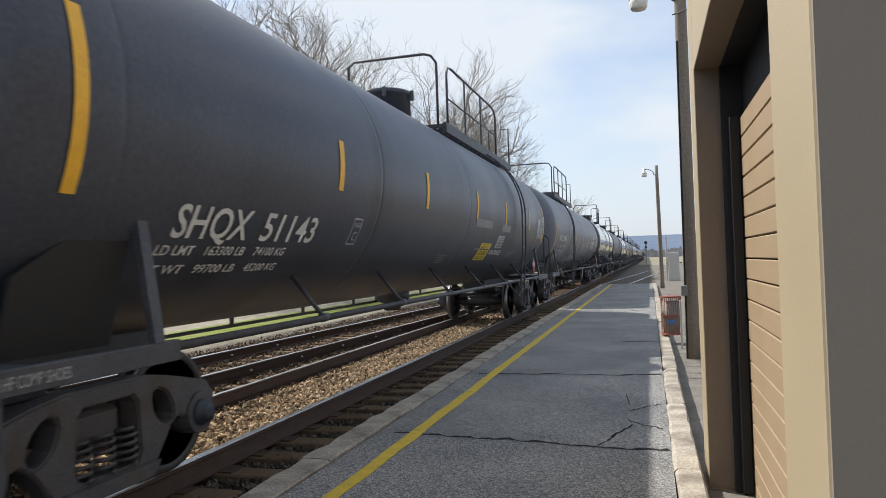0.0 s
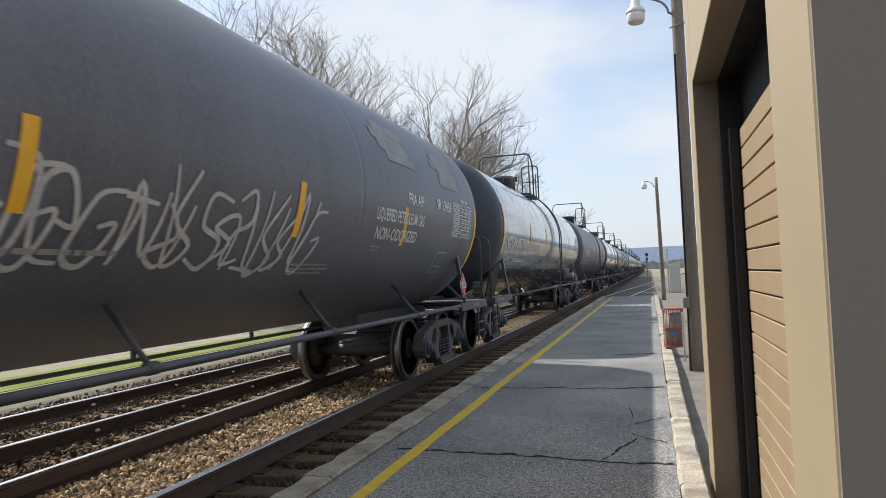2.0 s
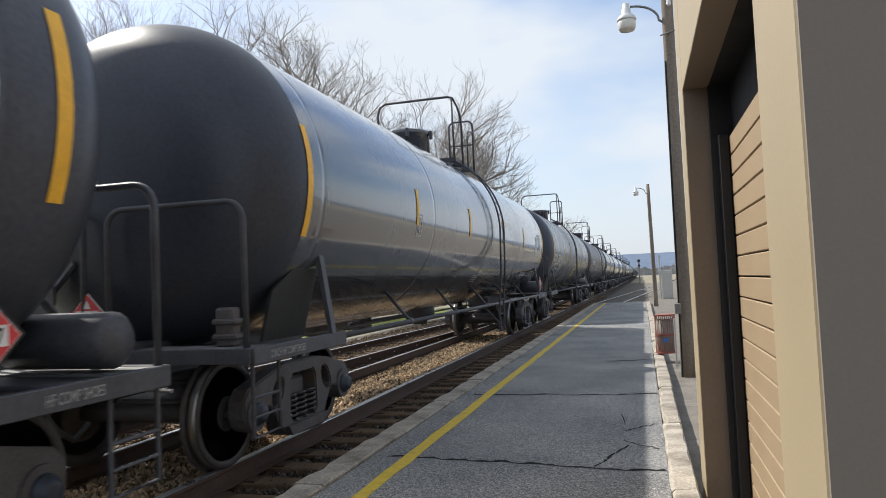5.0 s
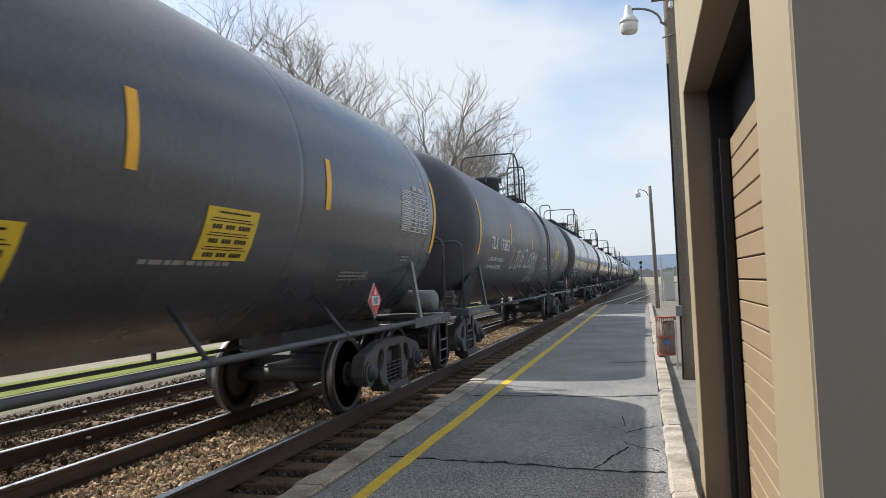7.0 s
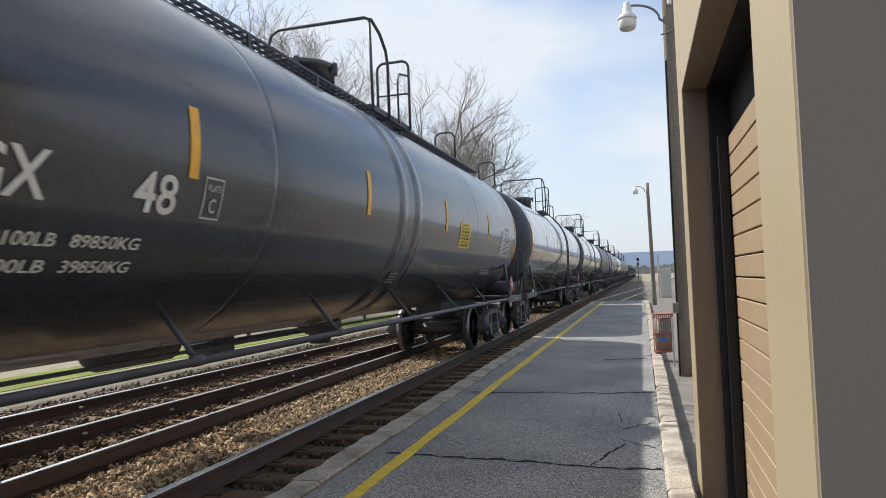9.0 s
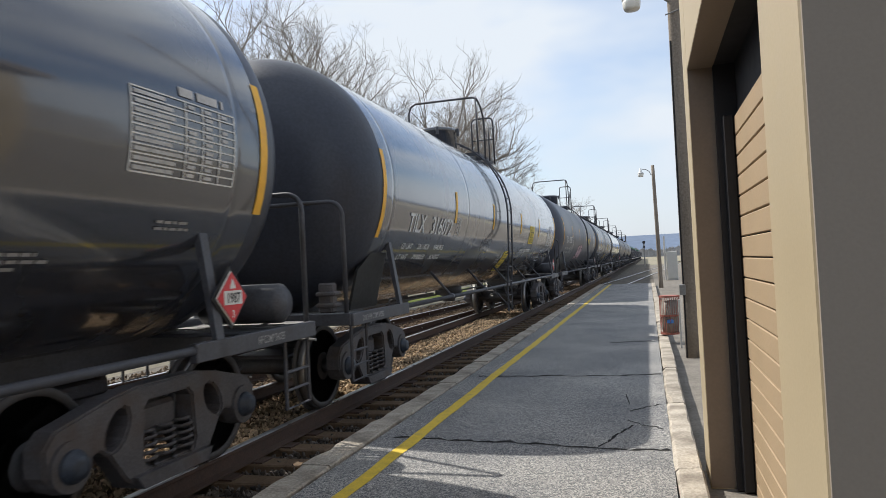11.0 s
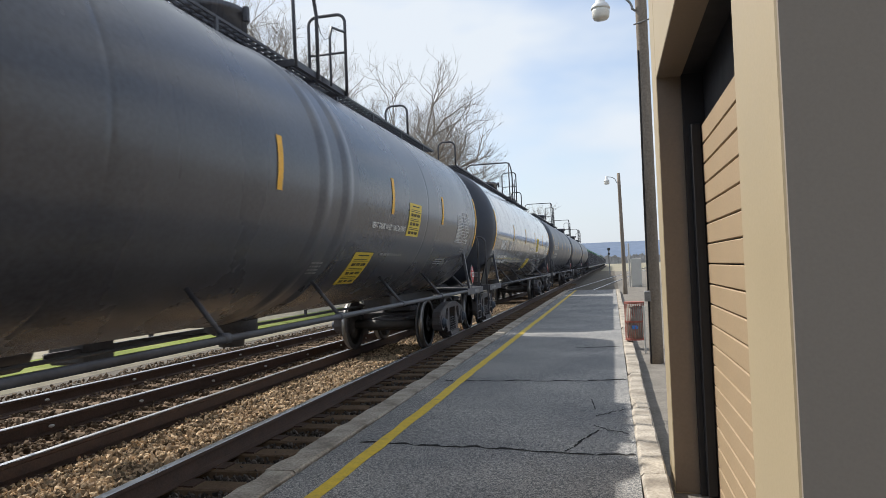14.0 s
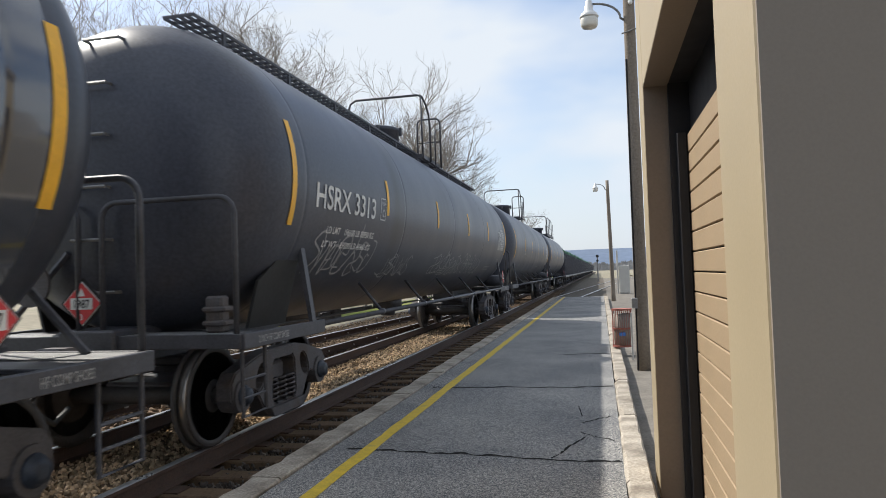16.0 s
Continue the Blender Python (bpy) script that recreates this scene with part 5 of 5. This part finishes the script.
LB = "matte black tank car with white lettering and yellow reflective strips"
CTCX = dict(cols=(0.54, 1.11, 1.83), rows=(-0.16, -0.32), widths=(0.43, 0.52, 0.5))
BRGX = dict(cols=(0.0, 0.50, 1.15), rows=(-0.25, -0.41), h=0.25, widths=(0.40, 0.55, 0.54))
CARS = [
    dict(s=-15.5, seed=1, label=LB, half=7.55),
    dict(s=2.92, seed=2, brake=False, first_tape=0.02, walk_at=0.5, manway=0.2, ladder=4.4, flange=0.70, tapes=(3.24, 5.97, 8.80, 11.3, 14.2), tape_v=2.37, label="black pressure tank car with white lettering and a long top platform", half=8.3, top="long", diamond=1.60, table=(15.52, 1.98), title=0.55, number="1075",
         text=marks("SHQX", 0.94, 1.84, "51143", 2.02, 2.94, 1.61, wt("163300 LB", "74100 KG", "99700 LB", "45200 KG"), (-0.07, 0.46, 1.12), (-0.14, -0.30)) + [("NON-ODORIZED", 10.6, 1.49, 0.10, "white", 1.1)], smears=((8.8, 2.02, 1.3, 1), (10.9, 2.0, 0.9, 1)), panels=((9.65, 1.36, 0.85, 0.37), (10.88, 1.65, 0.60, 0.26, "pale")), plate_at=(3.72, 1.60),
         stencil_boxes=((13.95, 1.26, 0.62, 0.44), (15.42, 1.66, 0.26, 0.24)), head=(("SHQX 51143", -0.5, 3.2, 0.12, 1.0),)),
    dict(s=22.33, seed=3, brake=False, walk_at=-4.6, manway=0.2, diamond=0.71, table=(16.98, 2.02), tapes=(3.04, 6.4, 9.5, 12.25, 14.9), tape_v=2.03, label="dark grey pressure tank car covered in white graffiti", half=9.16, paint="grey", top="long", ladder=-4.85, number="1075",
         text=marks("GATX", 1.06, 1.77, "25948", 2.01, 3.05, 2.02, wt("154300 LB", "70000 KG", "108700 LB", "49300 KG"), h=0.19) + [("LIQUEFIED PETROLEUM GAS", 13.95, 2.08, 0.14, "white", 1.65), ("NON-ODORIZED", 14.0, 1.86, 0.14, "white", 1.4), ("FRA AIP", 14.95, 2.33, 0.14, "white", 0.6), ("SR 13450", 16.12, 2.36, 0.14, "white", 0.72)],
         smears=((16.45, 2.72, 0.9, 4), (14.3, 2.8, 1.0, 4)), plate_at=(3.35, 2.0), stencil_boxes=((16.55, 1.42, 0.45, 0.34),), head=(("GATX 25948", -0.55, 3.15, 0.13, 0.95), ("CAP 33520 US GAL", -0.55, 2.98, 0.07, 0.8), ("CAP 126 883 L", -0.55, 2.84, 0.07, 0.6)),
         paintings=((2.8, 1.3, 1.1, 0.85, 31, "chalk", 9, 0.03), (0.9, 1.35, 1.9, 0.3, 35, "chalk", 12, 0.02), (4.6, 1.3, 4.4, 0.9, 32, "chalk", 12, 0.05), (4.7, 1.15, 4.2, 0.25, 36, "chalk", 9, 0.03), (9.2, 1.5, 3.3, 0.6, 33, "chalk", 16, 0.035))),
    dict(s=43.1, seed=4, diamond=1.84, tapes=(3.36, 6.06, 9.05, 11.9), tape_v=2.39, table=(13.92, 2.11), label="glossy black tank car with white lettering and a side ladder", paint="gloss", ladder=0.78, number="1987", pale=True,
         text=marks("CTCX", 0.53, 1.38, "300791", 1.62, 2.62, 1.99, wt("205900 LBS", "93 350 KG", "80100 LBS", "36 350 KG"), (0.12, 0.95, 1.89), (-0.16, -0.33), widths=(0.5, 0.86, 0.64), h=0.23) + [("50% EMPTY LOAD", 11.36, 1.53, 0.06, "white", 0.62), ("EL-60 (ADJ. SCREW 6 TURNS) NO ADJ. BLOCK", 11.3, 1.42, 0.06, "white", 1.75), ("ELX AND ENX 1/4 ADJ. BLOCK", 11.2, 1.30, 0.06, "white", 1.05)], panels=((9.8, 1.62, 0.6, 0.38),), plate_at=(3.65, 1.97),
         head=(("CTCX 300791", -0.45, 3.0, 0.13, 1.0), ("CAPY 30100 GAL", -0.45, 2.84, 0.07, 0.7))),
    dict(s=60.8, seed=5, tapes=(3.20, 6.13, 9.03, 11.75), tape_v=2.45, label="matte black tank car with white lettering and a side ladder", ladder=0.95, number="1987",
         text=marks("TILX", 1.12, 1.71, "193953", 2.0, 3.06, 2.07, wt("204100 LB", "92550 KG", "81900 LB", "37150 KG"), (0.03, 0.61, 1.36)), plate_at=(3.36, 2.07), panels=((11.3, 2.06, 0.6, 0.28),)),
    dict(s=78.6, seed=6, label="glossy black tank car with faded lettering", paint="gloss", ladder=0.75, number="1987"),
    dict(s=96.55, seed=7, tapes=(3.20, 5.85, 9.02, 11.65), tape_v=2.39, table=(13.73, 2.11), diamond=2.23, label="dark tank car with white lettering, side ladder and yellow notices", ladder=-0.68, number="1987", paint="grey2", pale=True,
         text=marks("CTCX", 0.20, 1.06, "732461", 1.33, 2.58, 1.985, wt("206200 LB", "93500 KG", "79800 LB", "36200 KG"), **CTCX), panels=((7.9, 1.3, 0.5, 0.5), (9.82, 1.63, 0.67, 0.40)), plate_at=(3.49, 1.97),
         head=(("CTCX 732461", -0.5, 3.1, 0.13, 1.0),)),
    dict(s=114.5, seed=8, tapes=(3.10, 6.12, 9.05, 11.95), tape_v=2.46, table=(13.64, 2.07), label="dark brown tank car with white graffiti and a side ladder", paint="brown", ladder=0.95, number="1987",
         text=marks("TILX", 1.05, 1.68, "193852", 1.94, 2.94, 2.075, wt("203900 LB", "92500 KG", "82100 LB", "37200 KG"), (0.0, 0.44, 0.98), (-0.25, -0.41)), plate_at=(3.25, 2.07), stencil_boxes=((13.60, 1.41, 0.46, 0.33),), head=(("TILX 193852", -0.22, 2.74, 0.14, 0.84), ("CAPY 30130 US GAL", -0.22, 2.63, 0.07, 0.78), ("CAPY 25090 IMP GAL", -0.22, 2.52, 0.07, 0.78), ("CAPY 114 000 L", -0.24, 2.37, 0.07, 0.55)),
         paintings=((3.5, 1.72, 3.5, 0.40, 41, "chalk", 12, 0.055), (6.5, 1.55, 1.0, 0.2, 44, "chalk", 5, 0.03), (6.2, 1.30, 1.3, 0.2, 42, "chalk", 5, 0.03)), tags=(("BOATSEAMER", 8.45, 1.72, 2.6, 0.30, 0.055, 43), ("SB17", 11.3, 1.66, 1.0, 0.28, 0.04, 45)), panels=((11.2, 2.05, 0.70, 0.30),)),
    dict(s=132.55, seed=9, tapes=(2.84, 5.94, 9.1, 12.15), tape_v=2.39, table=(13.4, 1.90), label="glossy black tank car with a ribbed middle band and white lettering", paint="gloss2", bands=1, hoops=True, board=True, number="1987",
         text=marks("BRGX", 0.80, 1.69, "48", 2.31, 2.70, 1.905, wt("198100LB", "89850KG", "87900LB", "39850KG"), **BRGX), panels=((9.95, 1.94, 0.68, 0.42),), plate_at=(2.98, 1.90)),
    dict(s=150.3, seed=10, label="glossy black tank car with faded lettering", paint="gloss", ladder=0.75, hoops=True, number="1987"),
    dict(s=167.95, seed=11, tapes=(3.17, 5.94, 9.0, 11.8), tape_v=2.30, table=(13.45, 1.85), diamond=0.28, label="glossy black tank car with a side ladder and yellow notices", paint="gloss", ladder=-0.67, number="1987",
         text=marks("TILX", 1.02, 1.70, "316072", 1.97, 3.02, 1.87, wt("206100LB", "93485KG", "79900LB", "36242KG")) + [("VENT TANK WHEN UNLOADING", 9.45, 1.63, 0.08, "white", 1.53)], panels=((10.3, 1.85, 0.68, 0.46), (7.85, 1.08, 0.5, 0.55)), plate_at=(3.27, 1.86), stencil_boxes=((12.88, 1.34, 0.46, 0.35),)),
    dict(s=185.85, seed=12, half=7.7, first_tape=-0.01, tapes=(2.92, 5.9, 9.25, 11.78), tape_v=2.47, table=(13.81, 2.05), label="matte black tank car with white and pink graffiti", ladder=0.78, number="1987",
         text=marks("TILX", 0.84, 1.48, "193867", 1.75, 2.81, 2.04, wt("205100 LB", "93000 KG", "80900 LB", "36700 KG"), (0.01, 0.67, 1.41), (-0.26, -0.41)), plate_at=(3.11, 2.04), stencil_boxes=((13.5, 1.40, 0.4, 0.32),),
         paintings=((0.6, 1.25, 2.6, 0.36, 51, "faded", 12, 0.03), (2.75, 1.50, 0.9, 0.5, 52, "chalk", 6, 0.025), (5.5, 1.42, 2.0, 0.5, 53, "ink", 11, 0.20, 0.004), (5.5, 1.42, 2.0, 0.5, 53, "pink", 11, 0.125, 0.0075), (2.6, 1.15, 2.9, 0.22, 54, "faded", 18, 0.022), (12.05, 1.62, 0.5, 0.26, 55, "chalk", 4, 0.035)), panels=((10.48, 2.07, 0.69, 0.31),)),
    dict(s=203.95, seed=13, brake=False, tapes=(2.74, 6.07, 9.33, 12.13), tape_v=2.39, table=(13.33, 1.90), diamond=0.30, label="dark grey tank car with a ribbed middle band and white lettering", paint="grey2", bands=1, hoops=True, board=True, number="1987",
         text=marks("BRGX", 0.98, 1.90, "58", 2.21, 2.64, 1.885, wt("198000LB", "89800KG", "88000LB", "39900KG"), (0.0, 0.51, 1.16), (-0.20, -0.355), widths=(0.41, 0.55, 0.52)) + [("VENT TANK WHEN UNLOADING", 8.6, 1.95, 0.075, "white", 1.4)], panels=((10.1, 1.9, 0.62, 0.48), (8.4, 1.12, 0.65, 0.5)), plate_at=(2.77, 1.88)),
    dict(s=221.7, seed=14, brake=False, tapes=(3.37, 6.30, 9.2, 12.1), tape_v=2.37, table=(13.45, 1.85), label="glossy blue-black tank car with yellow notices", paint="gloss", hoops=True, board=True, number="1987",
         text=marks("BRGX", 1.21, 2.12, "932", 2.62, 3.13, 1.87, wt("197600LB", "89600KG", "88400LB", "40100KG"), **BRGX) + [("VENT TANK WHEN UNLOADING", 7.85, 1.94, 0.085, "white", 1.45)], panels=((9.9, 1.92, 0.6, 0.5), (7.9, 1.12, 0.8, 0.5)), plate_at=(3.49, 1.88)),
    dict(s=239.7, seed=15, tapes=(3.05, 6.09, 9.05, 11.8), tape_v=2.47, label="black tank car with full-length running board, end rungs and graffiti", board=True, end_rungs=True, number="1987",
         text=marks("HSRX", 0.57, 1.61, "3313", 1.71, 2.51, 2.16, wt("196100 LB", "88950 KG", "89200 LB", "40460 KG"), (0.42, 0.95, 1.52), (-0.26, -0.42), h=0.25), plate_at=(2.73, 2.16),
         paintings=((0.8, 1.4, 1.9, 0.45, 61, "faded", 9, 0.025), (3.3, 1.35, 1.5, 0.3, 62, "faded", 9, 0.02), (6.4, 1.35, 4.9, 0.4, 63, "faded", 26, 0.025))),
    dict(s=257.5, seed=16, label="matte black tank car with white lettering", top="short", number="1987"),
    dict(s=275.3, seed=17, label="matte black tank car with a long top platform", top="long", number="1987"),
]
M["gloss2"] = mat("satin black tank paint", (0.042, 0.045, 0.056), 0.22, 0, 0.3, 1.0, 0.0, 20, (0.035, 0.033, 0.03), 0.68, streak=True, coat=0.3)
M["grey2"] = mat("satin charcoal tank paint", (0.074, 0.078, 0.093), 0.27, 0, 0.3, 1.0, 0.02, 25, (0.05, 0.045, 0.04), 0.66, streak=True, coat=0.08)
TRAIN = [(make_tank_car(c), c["s"] + c.get("half", 7.55)) for c in CARS]


def make_gondola(s, seed):
    """Open ribbed wagon with dark green machines riding on it."""
    rnd = random.Random(seed)
    car = thing("open_wagon", "dark ribbed open wagon loaded with green machinery", "wagon", pose(TRACK_X, s, RISE), group="open wagons of the train")
    bm = BM()
    for s2 in (-1, 1):
        box(bm, s2 * 1.42 - 0.03, s2 * 1.42 + 0.03, -6.4, 6.4, 1.0, 2.7)
    box(bm, -1.42, 1.42, -6.4, 6.4, 0.95, 1.05)
    box(bm, -1.42, 1.42, -6.4, -6.3, 1.0, 2.7)
    box(bm, -1.42, 1.42, 6.3, 6.4, 1.0, 2.7)
    part("body", shared(("body", "gondola"), lambda: bm, M["brown"]), None, car)
    for k in range(13):
        for s2 in (-1, 1):
            part("rib", shared(("rib", "gondola"), lambda: box(BM(), -0.06, 0.06, -0.06, 0.06, 0.95, 2.75, 0.01), M["brown"]), None, car).matrix_basis = pose(s2 * 1.5, -6.24 + 1.04 * k, 0)
    part("side_rail", shared(("side_rail", "gondola"), lambda: box(BM(), 1.4, 1.6, -6.5, 6.5, 0.82, 0.98, 0.01), M["steel"]), None, car)
    for k in range(4):
        y = -4.5 + 3.0 * k + rnd.uniform(-0.3, 0.3)
        m = part("machine", shared(("machine", k), lambda: spun(spun(box(box(BM(), -0.7, 0.7, -0.9, 0.9, 1.06, 2.95, 0.1), -0.5, 0.5, -0.4, 0.5, 2.95, 3.35 + 0.2 * (k % 2), 0.1), [(0.0, -0.15), (0.42, -0.15), (0.46, 0.0), (0.42, 0.15), (0.0, 0.15)], pose(0.2, 0.5, 3.3, 0, 90), 14), [(0.12, 0), (0.10, 0.6), (0.0, 0.62)], pose(-0.2, -0.6, 2.95), 10), M["green"]), None, car, "dark green machine")
        m.matrix_basis = pose(rnd.uniform(-0.2, 0.2), y, 0, 0, 0, rnd.uniform(-8, 8))
    for e in (-1, 1):
        make_truck(car, e * 4.8)
    return car


for i in range(16):
    s = 296.5 + 14.6 * i
    TRAIN.append((make_gondola(s, 70 + i), s))
    TRAIN[-1] = (TRAIN[-1][0], s)


# ---------------- movement ----------------
def motions():
    for car, s in TRAIN:
        walk(car, [(t, pose(TRACK_X, s - SPEED * t, RISE)) for t in (0.0, 8.0, 16.0)])
    turn = math.degrees(SPEED / 0.457)
    offset = {car.name: s for car, s in TRAIN}
    for w, y in WHEELS:
        truck = w.parent
        s = offset[truck.parent.name] + truck.matrix_basis.translation.y
        near = [k / 30 for k in range(0, 481) if -3 < s - SPEED * k / 30 < 26]
        times = sorted({0.0, 16.0, *near})
        rows, angle, last = [], 0.0, None
        for t in times:
            if last is not None:
                step = t - last
                angle += turn * step if step < 0.04 else 61.0
            rows.append((t, pose(0, y, 0, angle, 0, 0)))
            last = t
        walk(w, rows)


motions()
